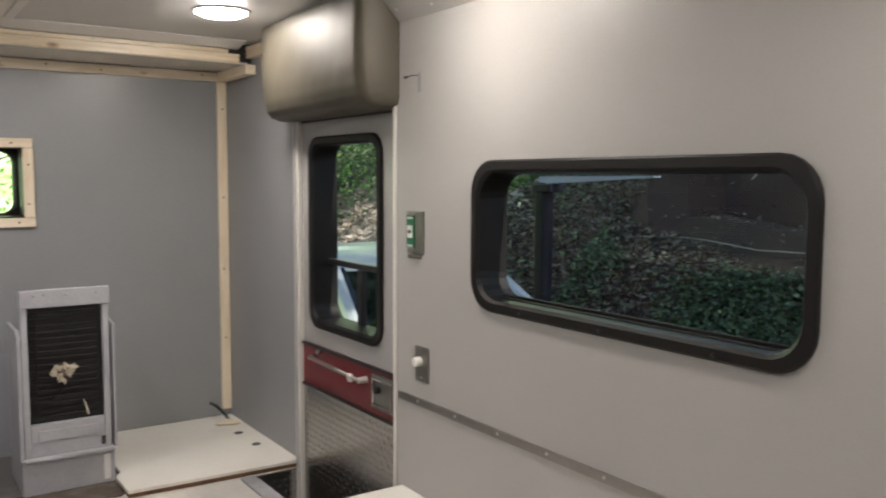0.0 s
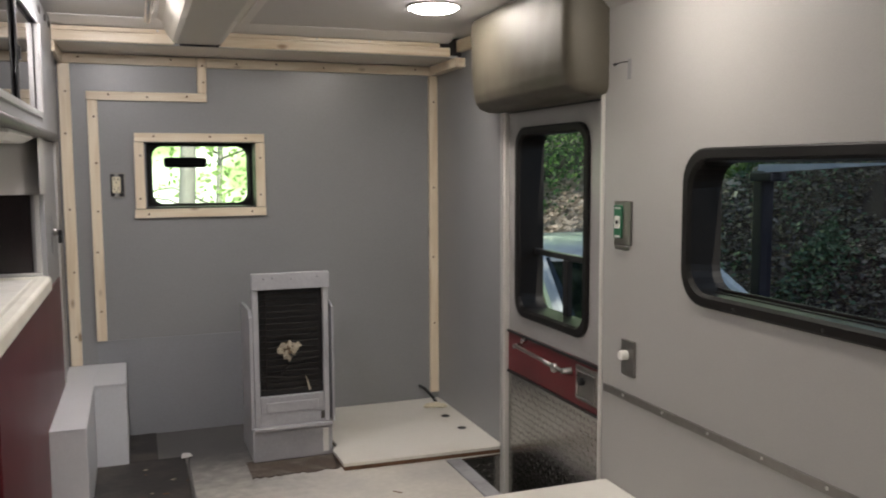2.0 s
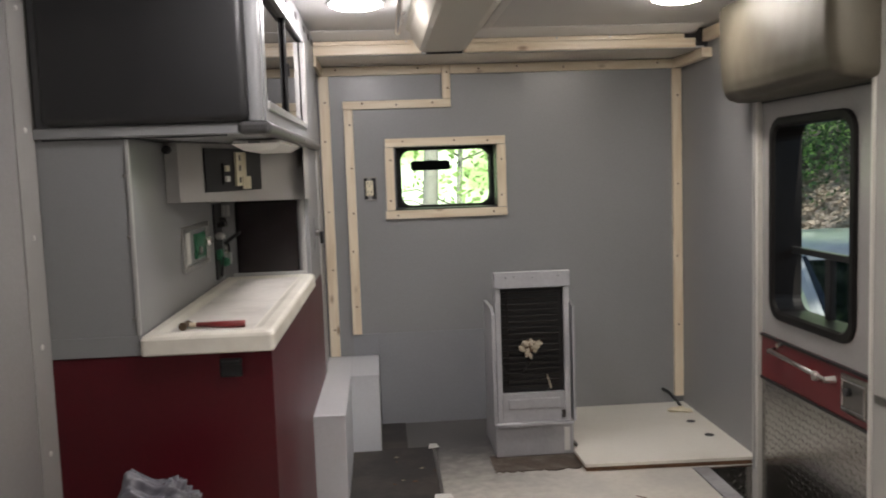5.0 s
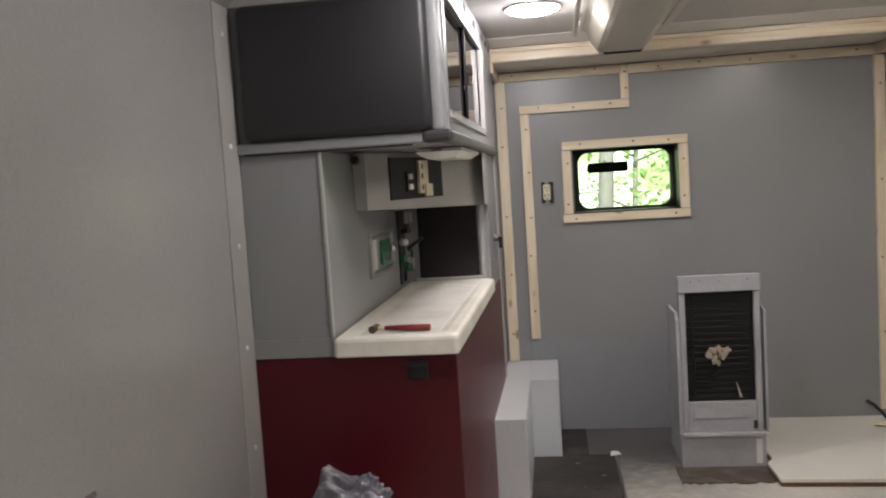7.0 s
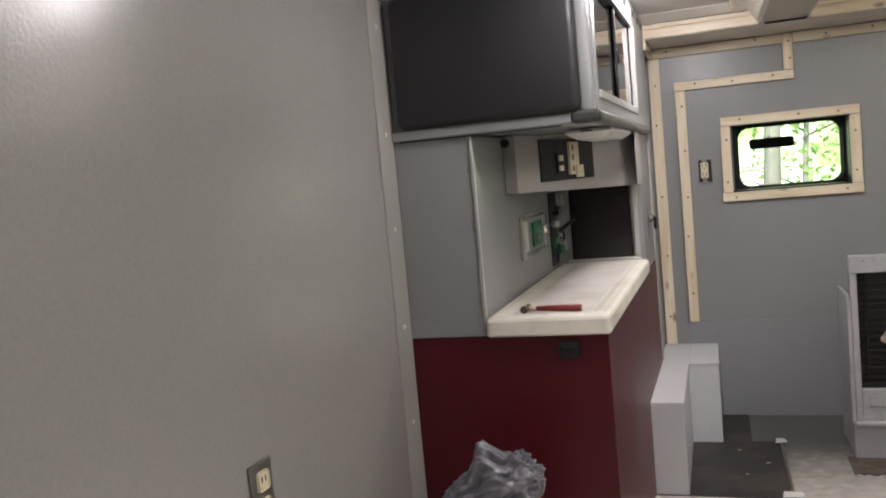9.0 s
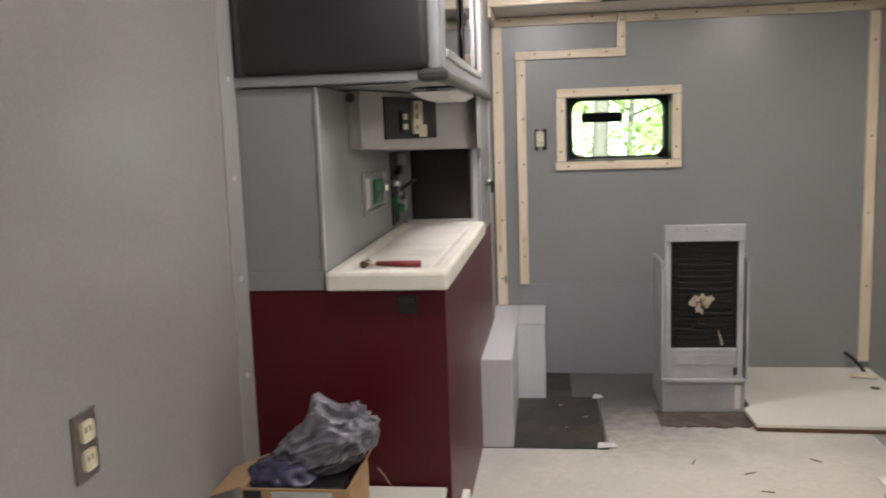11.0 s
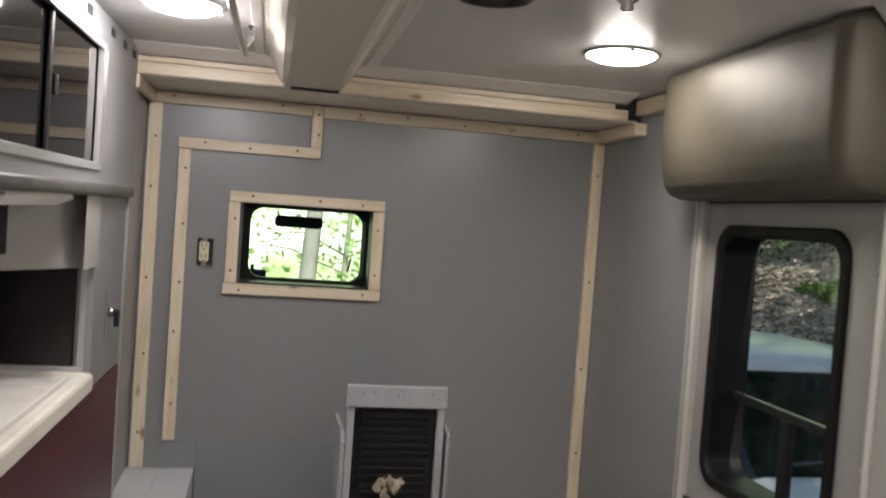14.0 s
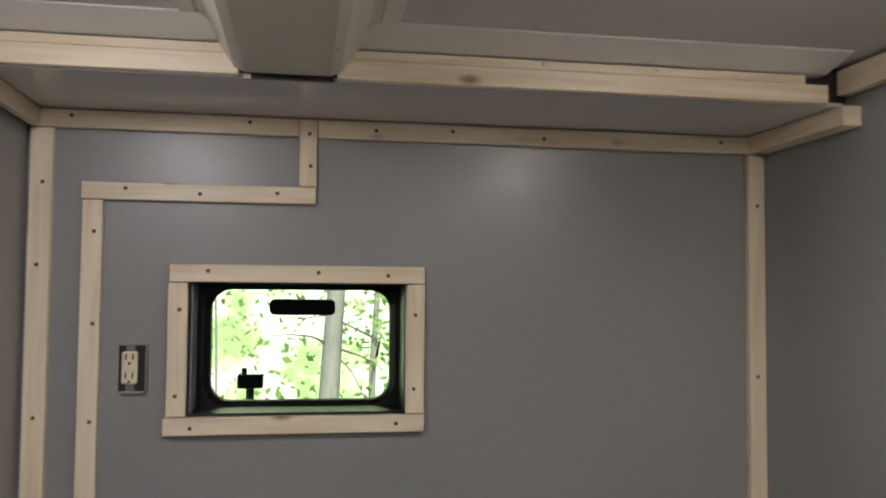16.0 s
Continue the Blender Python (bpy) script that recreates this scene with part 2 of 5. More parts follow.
CARD = mat("cardboard", (0.42, 0.27, 0.14), 0.8, var=0.10, scale=9, fine=120, bump=0.1)
LABEL = mat("printed_label", (0.55, 0.55, 0.53), 0.6, var=0.2, scale=22, bump=0.0)
INK = mat("grey_ink", (0.14, 0.14, 0.15), 0.6, bump=0.0)
BAG = mat("grey_film", (0.150, 0.145, 0.172), 0.18, var=0.30, scale=14, fine=60, bump=0.15, spec=0.8, coat=0.4)
COIL = mat("dusty_metal_fins", (0.016, 0.014, 0.013), 0.6, 0.3, var=0.35, scale=20, bump=0.2)
DIRTY_WHITE = mat("dirty_white_tape", (0.40, 0.35, 0.27), 0.7, var=0.15, scale=40, bump=0.2)
RED_GRIP = mat("red_rubber_grip", (0.20, 0.022, 0.022), 0.45, var=0.1, bump=0.05)
RUST = mat("worn_steel_head", (0.13, 0.09, 0.06), 0.5, 0.6, var=0.3, scale=60, bump=0.1)
BOOT = mat("grey_boot_rubber", (0.16, 0.165, 0.18), 0.55, var=0.1)


# the floor covering turns dull grey before the front wall, with a ragged soft edge
def grey_zone(m, centre, radii, grey):
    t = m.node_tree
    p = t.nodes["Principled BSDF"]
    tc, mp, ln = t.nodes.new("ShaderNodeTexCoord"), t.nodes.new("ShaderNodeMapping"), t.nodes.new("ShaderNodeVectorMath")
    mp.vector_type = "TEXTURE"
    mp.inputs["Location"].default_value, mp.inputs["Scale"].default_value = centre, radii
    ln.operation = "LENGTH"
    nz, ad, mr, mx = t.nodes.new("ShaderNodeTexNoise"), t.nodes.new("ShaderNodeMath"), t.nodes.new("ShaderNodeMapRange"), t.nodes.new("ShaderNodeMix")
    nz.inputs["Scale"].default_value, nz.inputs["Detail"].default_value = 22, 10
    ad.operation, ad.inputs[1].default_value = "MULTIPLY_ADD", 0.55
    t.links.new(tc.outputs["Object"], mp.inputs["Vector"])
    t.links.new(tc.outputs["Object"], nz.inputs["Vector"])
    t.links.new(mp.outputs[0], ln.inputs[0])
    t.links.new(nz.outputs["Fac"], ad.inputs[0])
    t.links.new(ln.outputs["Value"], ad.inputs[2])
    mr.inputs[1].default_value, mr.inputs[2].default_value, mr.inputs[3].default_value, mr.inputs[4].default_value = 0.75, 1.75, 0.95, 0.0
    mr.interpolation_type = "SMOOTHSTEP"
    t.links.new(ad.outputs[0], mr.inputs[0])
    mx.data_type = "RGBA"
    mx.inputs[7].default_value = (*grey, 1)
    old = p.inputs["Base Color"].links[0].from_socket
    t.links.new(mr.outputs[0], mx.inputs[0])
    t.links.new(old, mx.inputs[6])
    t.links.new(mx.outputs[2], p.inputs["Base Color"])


grey_zone(FLOOR, (0.84, 3.98, 0), (0.50, 0.84, 1.0), (0.080, 0.077, 0.077))

# ---- mesh helpers ----
def base_of(ob):
    m = Vector(ob.location)
    while ob.parent:
        ob = ob.parent
        m = m + Vector(ob.location)
    return m


def part(name, bm, material, parent=None, label="", smooth=False):
    """One mesh object, its points given in the world, under a thing or a part."""
    me = bpy.data.meshes.new(name)
    if parent:
        o = base_of(parent)
        for v in bm.verts:
            v.co -= o
    bmesh.ops.recalc_face_normals(bm, faces=bm.faces)
    if smooth:
        for f in bm.faces:
            f.smooth = True
    bm.to_mesh(me)
    bm.free()
    me.materials.append(material)
    ob = new(name, me)
    if parent:
        ob.parent = parent
    return tagged(ob, label)


def thing(name, at, label, category, group="", kind=""):
    ob = new(name)
    ob.location = at
    ob.empty_display_size = 0.05
    return tagged(ob, label, category, group, kind)


def box(x0, x1, y0, y1, z0, z1, bevel=0.0, seg=2, bm=None):
    own = bmesh.new()
    bmesh.ops.create_cube(own, size=1)
    for v in own.verts:
        v.co = Vector(((x0 + x1) / 2 + v.co.x * (x1 - x0), (y0 + y1) / 2 + v.co.y * (y1 - y0), (z0 + z1) / 2 + v.co.z * (z1 - z0)))
    if bevel:
        bmesh.ops.bevel(own, geom=own.edges[:], offset=bevel, segments=seg, affect="EDGES", profile=0.5)
    if bm is None:
        return own
    me = bpy.data.meshes.new("tmp")
    own.to_mesh(me)
    own.free()
    bm.from_mesh(me)
    bpy.data.meshes.remove(me)
    return bm


def tube(points, radius, sides=10, bm=None, caps=True):
    """A round bar along the points."""
    bm = bm or bmesh.new()
    pts = [Vector(p) for p in points]
    rows = []
    for i, p in enumerate(pts):
        d = (pts[min(i + 1, len(pts) - 1)] - pts[max(i - 1, 0)]).normalized()
        side = d.cross(Vector((0, 0, 1)))
        if side.length < 0.1:
            side = d.cross(Vector((1, 0, 0)))
        side.normalize()
        up = side.cross(d)
        r = radius[i] if isinstance(radius, (list, tuple)) else radius
        rows.append([bm.verts.new(p + (side * math.cos(a) + up * math.sin(a)) * r) for a in (2 * math.pi * k / sides for k in range(sides))])
    for a, b in zip(rows, rows[1:]):
        for k in range(sides):
            bm.faces.new((a[k], a[(k + 1) % sides], b[(k + 1) % sides], b[k]))
    if caps:
        bm.faces.new(rows[0])
        bm.faces.new(rows[-1])
    return bm


def rounded(u0, u1, v0, v1, r, n=6):
    out = []
    for cu, cv, a0 in ((u1 - r, v1 - r, 0), (u0 + r, v1 - r, 90), (u0 + r, v0 + r, 180), (u1 - r, v0 + r, 270)):
        for k in range(n + 1):
            a = radians(a0 + 90 * k / n)
            out.append((cu + r * math.cos(a), cv + r * math.sin(a)))
    return out


def loft(loops, close=False, cap=False, bm=None):
    """Skins rows of as many points each."""
    bm = bm or bmesh.new()
    rows = [[bm.verts.new(p) for p in loop] for loop in loops]
    n = len(rows[0])
    pairs = list(zip(rows, rows[1:])) + ([(rows[-1], rows[0])] if close else [])
    for a, b in pairs:
        for k in range(n):
            bm.faces.new((a[k], a[(k + 1) % n], b[(k + 1) % n], b[k]))
    if cap:
        bm.faces.new(rows[0])
        bm.faces.new(rows[-1])
    return bm


def lathe(profile, centre, axis="z", sides=24):
    """Turns (radius, height) pairs about an axis through centre."""
    loops = []
    for r, h in profile:
        loop = []
        for k in range(sides):
            a = 2 * math.pi * k / sides
            c, s = r * math.cos(a), r * math.sin(a)
            loop.append(Vector(centre) + Vector({"z": (c, s, h), "x": (h, c, s), "y": (c, h, s)}[axis]))
        loops.append(loop)
    return loft(loops, cap=True)


def quads(name, verts, faces, material, label="", category="", kind="stuff"):
    me = bpy.data.meshes.new(name)
    me.from_pydata(verts, [], faces)
    me.materials.append(material)
    return tagged(new(name, me), label, category, "", kind)


def sheet(pts, t=0.003):
    p = [Vector(q) for q in pts]
    n = (p[1] - p[0]).cross(p[2] - p[0]).normalized() * t
    return loft([p, [q + n for q in p]], cap=True)


def setting(name, bm, material, label, parent=None):
    return tagged(part(name, bm, material, parent), label, name.split("_")[0], "", "structure")


screw_mesh = None


def screw(parent, at, normal, material=None, r=0.0045):
    """A small domed screw head; all share one mesh."""
    global screw_mesh
    if screw_mesh is None:
        bm = lathe([(0.0045, 0), (0.0042, 0.0012), (0.0022, 0.0022), (0.0004, 0.0024)], (0, 0, 0), "z", 8)
        screw_mesh = bpy.data.meshes.new("screw")
        bm.to_mesh(screw_mesh)
        bm.free()
        screw_mesh.materials.append(CHIPBOARD)
    me = screw_mesh
    if material:
        key = "screw_" + material.name
        me = bpy.data.meshes.get(key)
        if me is None:
            me = screw_mesh.copy()
            me.name = key
            me.materials[0] = material
    ob = new("screw", me)
    ob.parent = parent
    ob.rotation_euler = Vector(normal).to_track_quat("Z", "Y").to_euler()
    ob.location = Vector(at) - base_of(parent)
    return ob


# ---- the box of the vehicle ----
FRONT, RIGHT, DOOR, LEFT, CABX, BACK, REAR = 3.93, 1.915, 1.962, -0.18, 0.322, 2.12, -0.75
FR_X = 1.972
WT = 0.06

floor_bm = box(LEFT - WT, 1.72, REAR, FRONT + WT, -0.08, 0)
floor = setting("floor", floor_bm, FLOOR, "worn pale grey vinyl floor with scuffs")
part("floor_strip", box(1.722, 1.782, 2.0, 3.150, -0.08, 0.004, 0.002), FLOOR_GREY, floor, "grey metal edging strip by the step well")
part("floor_strip", box(1.722, FR_X + WT, REAR, 1.988, -0.08, 0.0), FLOOR, floor)
part("floor_strip", box(1.722, FR_X + WT, 3.152, FRONT + WT, -0.08, 0.0), FLOOR, floor)

ceil_bm = box(LEFT - WT, FR_X + WT, REAR, FRONT + WT, CEIL, CEIL + 0.05)
ceiling = setting("ceiling", ceil_bm, CEILING, "glossy grey laminate ceiling panel")

# front wall with the pass-through opening
WX0, WX1, WZ0, WZ1 = 0.655, 1.125, 0.975, 1.262
fw = bmesh.new()
for a in ((LEFT - WT, WX0, -0.08, CEIL), (WX1, FR_X + WT, -0.08, CEIL), (WX0, WX1, -0.08, WZ0), (WX0, WX1, WZ1, CEIL)):
    box(a[0], a[1], FRONT, FRONT + WT, a[2], a[3], bm=fw)
wall_front = setting("wall_front", fw, GREY_NEW, "grey painted front bulkhead wall with uneven sheen")
kick = box(0.56, 1.06, FRONT - 0.006, FRONT - 0.0005, 0.0, 0.422, 0.001)
box(0.447, 0.5595, FRONT - 0.006, FRONT - 0.0005, 0.3255, 0.422, bm=kick)
part("lower_panel", kick, GREY_KICK, wall_front, "grey painted kick panel")

# right wall: main panel with the long window, then the doorway, then the front return
BW = (0.971, 1.901, 0.827, 1.161)
rw = bmesh.new()
for a in ((REAR, BW[0], -0.08, CEIL), (BW[1], 2.317, -0.08, CEIL), (BW[0], BW[1], -0.08, BW[2]), (BW[0], BW[1], BW[3], CEIL)):
    box(RIGHT, RIGHT + 0.084, a[0], a[1], a[2], a[3], bm=rw)
wall_right = setting("wall_right", rw, GREY_OLD, "light grey laminate side wall, scuffed satin")
rf = box(FR_X, FR_X + WT, 3.135, FRONT, -0.4, CEIL)
setting("wall_right_front", rf, GREY_NEW, "grey painted side wall beside the door")
setting("wall_over_door", box(DOOR, DOOR + WT, 2.318, 3.135, 1.36, CEIL), GREY_CAB, "grey laminate panel over the side door")

wl = box(LEFT - WT, LEFT, REAR, FRONT, -0.08, CEIL)
wall_left = setting("wall_left", wl, GREY_LEFT, "grey laminate side wall with a dull sheen")
# unseen wall, its dark vinyl only cuts the light bounced forward
setting("wall_rear", box(LEFT - WT, FR_X + 0.11, REAR - WT, REAR, -0.08, CEIL), PADDING_DARK, "plain unseen rear wall, dark to cut bounced light")

# coves between walls and ceiling
for name, x0, x1, y0, y1, m in (("trim_cove_right", RIGHT, RIGHT - 0.10, REAR, 2.298, GREY_OLD), ("trim_cove_left", LEFT, LEFT + 0.11, REAR, BACK, GREY_LEFT)):
    bm = bmesh.new()
    rows = []
    for y in (y0, y1):
        rows.append([Vector((x0, y, 1.595)), Vector((x1, y, CEIL)), Vector((x0, y, CEIL))])
    loft(rows, cap=True, bm=bm)
    cove = setting(name, bm, m, "sloping grey cove panel under the ceiling")
    s = 1 if x1 > x0 else -1
    for y in np.arange(y0 + 0.15, y1, 0.3):
        screw(cove, (x0 + s * 0.02, y, 1.615), (s, 0, -1), ALU)
    screw(cove, (x0 + s * 0.03, y1 - 0.03, 1.625), (s, 0, -1), ALU)

# vertical seam strip with screws on the left wall
strip = setting("trim_strip", box(LEFT, LEFT + 0.004, 2.02, 2.117, 0.24, 1.595, 0.001), GREY_OLD, "pale grey vertical cover strip with screws")
for z in (1.527, 1.265, 1.029, 0.784, 0.540, 0.300):
    # heads coloured white for the glint of the metal screws
    screw(strip, (LEFT + 0.004, 2.066, z), (1, 0, 0), WHITE_PLASTIC).scale = (1.5, 1.5, 1.6)

# step well lined with tread plate
well = bmesh.new()
WELL = -0.26
box(1.784, DOOR + 0.08, 2.0, 3.149, WELL - 0.02, WELL, bm=well)
box(1.770, 1.784, 2.0, 3.149, WELL, -0.001, bm=well)
box(1.784, DOOR + 0.08, 3.135, 3.149, WELL, -0.001, bm=well)
box(1.784, DOOR + 0.08, 1.99, 2.0, WELL, -0.001, bm=well)
step_well = setting("floor_step_well", well, TREAD, "dark tread plate step well inside the side door")


def lozenges(name, origin, u, v, nu, nv, pitch, normal, parent, label):
    """Raised tread marks in rows that lean by turns to either side."""
    verts, faces = [], []
    origin, u, v, normal = Vector(origin), Vector(u), Vector(v), Vector(normal)
    for i in range(nu):
        for j in range(nv):
            c = origin + u * (i + 0.5) * pitch + v * (j + 0.5) * pitch
            s = 1 if (i + j) % 2 else -1
            a = (u + v * s).normalized() * pitch * 0.46
            b = (u - v * s).normalized() * pitch * 0.15
            k = len(verts)
            verts += [c + a, c + b, c - a, c - b, c + a * 0.35 + normal * 0.0010, c - a * 0.35 + normal * 0.0010]
            faces += [(k, k + 1, k + 4), (k, k + 4, k + 3), (k + 2, k + 5, k + 1), (k + 2, k + 3, k + 5), (k + 1, k + 5, k + 4), (k + 3, k + 4, k + 5)]
    o = base_of(parent)
    me = bpy.data.meshes.new(name)
    me.from_pydata([p - o for p in verts], [], faces)
    me.materials.append(TREAD)
    ob = new(name, me)
    ob.parent = parent
    return tagged(ob, label, kind="stuff")


lozenges("tread_marks", (1.79, 2.0, WELL + 0.0003), (1, 0, 0), (0, 1, 0), 7, 46, 0.024, (0, 0, 1), step_well, "raised tread marks")
lozenges("tread_marks", (1.79, 3.1347, WELL), (1, 0, 0), (0, 0, 1), 7, 10, 0.024, (0, -1, 0), step_well, "raised tread marks")


# ---- windows and doors ----
def frame_ring(to_world, outer, inner, r_out, r_in, proud, deep, material, name, parent, label=""):
    """A rounded window frame: flange on the wall, rolled lip, and a deep reveal."""
    o, i = outer, inner
    g = 0.012
    loops = [rounded(*o, r_out), rounded(*o, r_out),
             rounded(o[0] + g * 0.4, o[1] - g * 0.4, o[2] + g * 0.4, o[3] - g * 0.4, r_out - g * 0.4),
             rounded(o[0] + g * 2, o[1] - g * 2, o[2] + g * 2, o[3] - g * 2, r_out - g),
             rounded(o[0] + g * 2.6, o[1] - g * 2.6, o[2] + g * 2.6, o[3] - g * 2.6, r_out - g * 1.3),
             rounded(*i, r_in), rounded(*i, r_in)]
    depths = [0.0, -proud * 0.7, -proud, -proud, -proud * 0.2, deep * 0.82, deep]
    return part(name, loft([[to_world(u, v, d) for u, v in lp] for lp, d in zip(loops, depths)]), material, parent, label, smooth=False)


def pane(to_world, rect, r, d, material, name, parent, label=""):
    bm = bmesh.new()
    bm.faces.new([bm.verts.new(to_world(u, v, d)) for u, v in rounded(*rect, r)])
    ob = part(name, bm, material, parent, label)
    ob.visible_shadow = False
    return ob


def on_right(x):
    return lambda u, v, d: Vector((x + d, u, v))


# the long window in the right wall
win = thing("window_1", (RIGHT, 1.44, 0.80), "long black rubber framed window with rounded corners, tinted glass", "window", kind="structure")
T = on_right(RIGHT)
OUT = (0.944, 1.928, 0.800, 1.188)
frame_ring(T, OUT, (1.000, 1.893, 0.834, 1.152), 0.085, 0.06, 0.012, 0.085, RUBBER, "window_frame", win, "thick black rubber frame")
pane(T, (0.985, 1.905, 0.826, 1.162), 0.06, 0.078, GLASS_TINT, "pane", win, "tinted glass pane")
bm = bmesh.new()
box(RIGHT + 0.030, RIGHT + 0.036, 1.03, 1.87, 0.824, 0.836, 0.002, bm=bm)
box(RIGHT + 0.052, RIGHT + 0.058, 1.03, 1.87, 0.826, 0.842, 0.002, bm=bm)
part("window_sill", bm, RUBBER, win, "grooved black window track")
for y in (1.15, 1.45, 1.72):
    screw(win, (RIGHT - 0.0125, y, 0.812), (-1, 0, 0), BLACK)

# side door
door = thing("door_1", (DOOR, 2.73, -0.2), "closed side door, grey above, red band and tread plate below", "door", kind="structure")
D0, D1 = 2.335, 3.085
DG = (2.478, 3.016, 0.588, 1.288)
bm = bmesh.new()
hole = (DG[0] + 0.022, DG[1] - 0.022, DG[2] + 0.022, DG[3] - 0.022)
for a in ((D0, hole[0], 0.520, 1.36), (hole[1], D1, 0.520, 1.36), (hole[0], hole[1], 0.520, hole[2]), (hole[0], hole[1], hole[3], 1.36)):
    box(DOOR, DOOR + 0.05, a[0], a[1], a[2], a[3], bm=bm)
part("upper_panel", bm, GREY_LEFT, door, "light grey laminate door panel")
part("band", box(DOOR - 0.004, DOOR + 0.05, D0, D1, 0.352, 0.518, 0.003), RED_METAL, door, "dark red metal band")
bm = bmesh.new()
box(DOOR - 0.010, DOOR - 0.004, D0, D1, 0.510, 0.520, 0.001, bm=bm)
box(DOOR - 0.010, DOOR - 0.004, D0, D1, 0.352, 0.362, 0.001, bm=bm)
part("band_edge", bm, BLACK, door, "black edging")
lower = part("lower_panel", box(DOOR - 0.002, DOOR + 0.05, D0, D1, WELL + 0.002, 0.350, 0.001), TREAD, door, "polished tread plate door panel")
lozenges("tread_marks", (DOOR - 0.0023, 2.34, WELL), (0, 1, 0), (0, 0, 1), 31, 25, 0.024, (-1, 0, 0), lower, "raised tread marks")
T = on_right(DOOR)
frame_ring(T, DG, (2.505, 2.985, 0.618, 1.262), 0.07, 0.05, 0.012, 0.095, RUBBER, "window_frame", door, "thick black rubber window frame")
pane(T, (2.498, 2.992, 0.61, 1.27), 0.05, 0.085, GLASS_TINT, "pane", door, "tinted glass pane")
part("glazing_bar", box(DOOR + 0.058, DOOR + 0.078, 2.50, 2.99, 0.818, 0.840, 0.003), BLACK, door, "black cross bar")
part("glazing_bar", box(DOOR + 0.058, DOOR + 0.078, 2.728, 2.764, 0.62, 0.818, 0.003), BLACK, door, "black upright bar of the sliding vent")
for z in (0.60, 0.80, 1.00, 1.20):
    screw(door, (DOOR, 2.40, z), (-1, 0, 0), STEEL)
# bar handle, latch box
bm = tube([(DOOR - 0.034, 2.965, 0.480), (DOOR - 0.034, 2.80, 0.474), (DOOR - 0.034, 2.60, 0.467)], 0.0075, 10)
part("handle", bm, STEEL, door, "dull chrome grab bar", smooth=True)
part("handle_post", tube([(DOOR - 0.004, 2.960, 0.480), (DOOR - 0.040, 2.960, 0.478)], 0.010, 8), CHROME, door)
part("handle_post", tube([(DOOR - 0.004, 2.925, 0.505), (DOOR - 0.024, 2.925, 0.502)], 0.010, 8), CHROME, door)
part("handle_post", tube([(DOOR - 0.004, 2.585, 0.468), (DOOR - 0.037, 2.590, 0.467)], [0.012, 0.010], 8), ALU, door)
part("handle_knuckle", lathe([(0.004, -0.008), (0.014, -0.007), (0.017, 0), (0.014, 0.007), (0.004, 0.008)], (DOOR - 0.036, 2.645, 0.466), "x", 14), ALU, door, smooth=True)
latch = part("latch_plate", box(DOOR - 0.010, DOOR - 0.003, 2.39, 2.545, 0.385, 0.500, 0.006), STEEL, door, "worn steel latch plate")
bm = bmesh.new()
for a in ((2.405, 2.53, 0.395, 0.403), (2.405, 2.53, 0.482, 0.490), (2.405, 2.413, 0.403, 0.482), (2.522, 2.53, 0.403, 0.482)):
    box(DOOR - 0.018, DOOR - 0.0095, a[0], a[1], a[2], a[3], 0.002, bm=bm)
part("latch_rim", bm, CHROME, latch, "bright raised rim")
part("latch_button", lathe([(0.013, 0), (0.013, -0.014), (0.009, -0.018), (0.001, -0.018)], (DOOR - 0.0095, 2.495, 0.452), "x", 14), BLACK, latch, "black push button")

# door posts
for name, y0, y1, x0 in (("trim_door_post_front", 3.088, 3.134, DOOR - 0.018), ("trim_door_post_rear", 2.318, 2.334, RIGHT - 0.005)):
    p = setting(name, box(x0, DOOR + 0.06, y0, y1, WELL, 1.70 if "front" in name else 1.70, 0.003), POST, "pale grey metal door post")
    if "front" in name:
        part("edge_bead", box(x0 - 0.006, x0, y0 + 0.018, y0 + 0.030, 0, 1.36, 0.002), ALU_PAINT, p)

# pass-through window in the front wall
win2 = thing("window_2", (0.89, FRONT, 0.95), "small pass-through window to the cab, black rubber edge", "window", kind="structure")


def on_front(u, v, d):
    return Vector((u, FRONT + d, v))


bm = bmesh.new()
for a in ((WX0 - 0.005, WX0 + 0.006, WZ0, WZ1), (WX1 - 0.006, WX1 + 0.005, WZ0, WZ1), (WX0, WX1, WZ0 - 0.005, WZ0 + 0.006), (WX0, WX1, WZ1 - 0.006, WZ1 + 0.005)):
    box(a[0], a[1], FRONT + 0.002, FRONT + 0.10, a[2], a[3], bm=bm)
part("reveal", bm, BLACK, win2, "black painted reveal")
loops = [rounded(WX0 - 0.02, WX1 + 0.02, WZ0 - 0.02, WZ1 + 0.02, 0.02), rounded(0.682, 1.110, 0.983, 1.252, 0.05), rounded(0.694, 1.100, 0.991, 1.243, 0.045),
         rounded(0.694, 1.100, 0.991, 1.243, 0.045)]
part("window_frame", loft([[on_front(u, v, d) for u, v in lp] for lp, d in zip(loops, (0.10, 0.10, 0.12, 0.15))]), RUBBER, win2, "black rubber window seal")
bm = bmesh.new()
for k in range(9):
    box(0.662, 0.668, FRONT + 0.012 + k * 0.010, FRONT + 0.018 + k * 0.010, WZ0 + 0.006, WZ1 - 0.006, 0.002, bm=bm)
part("boot", bm, BOOT, win2, "pleated grey rubber boot")
pane(on_front, (0.69, 1.105, 0.987, 1.247), 0.045, 0.13, GLASS, "pane", win2, "clear glass")


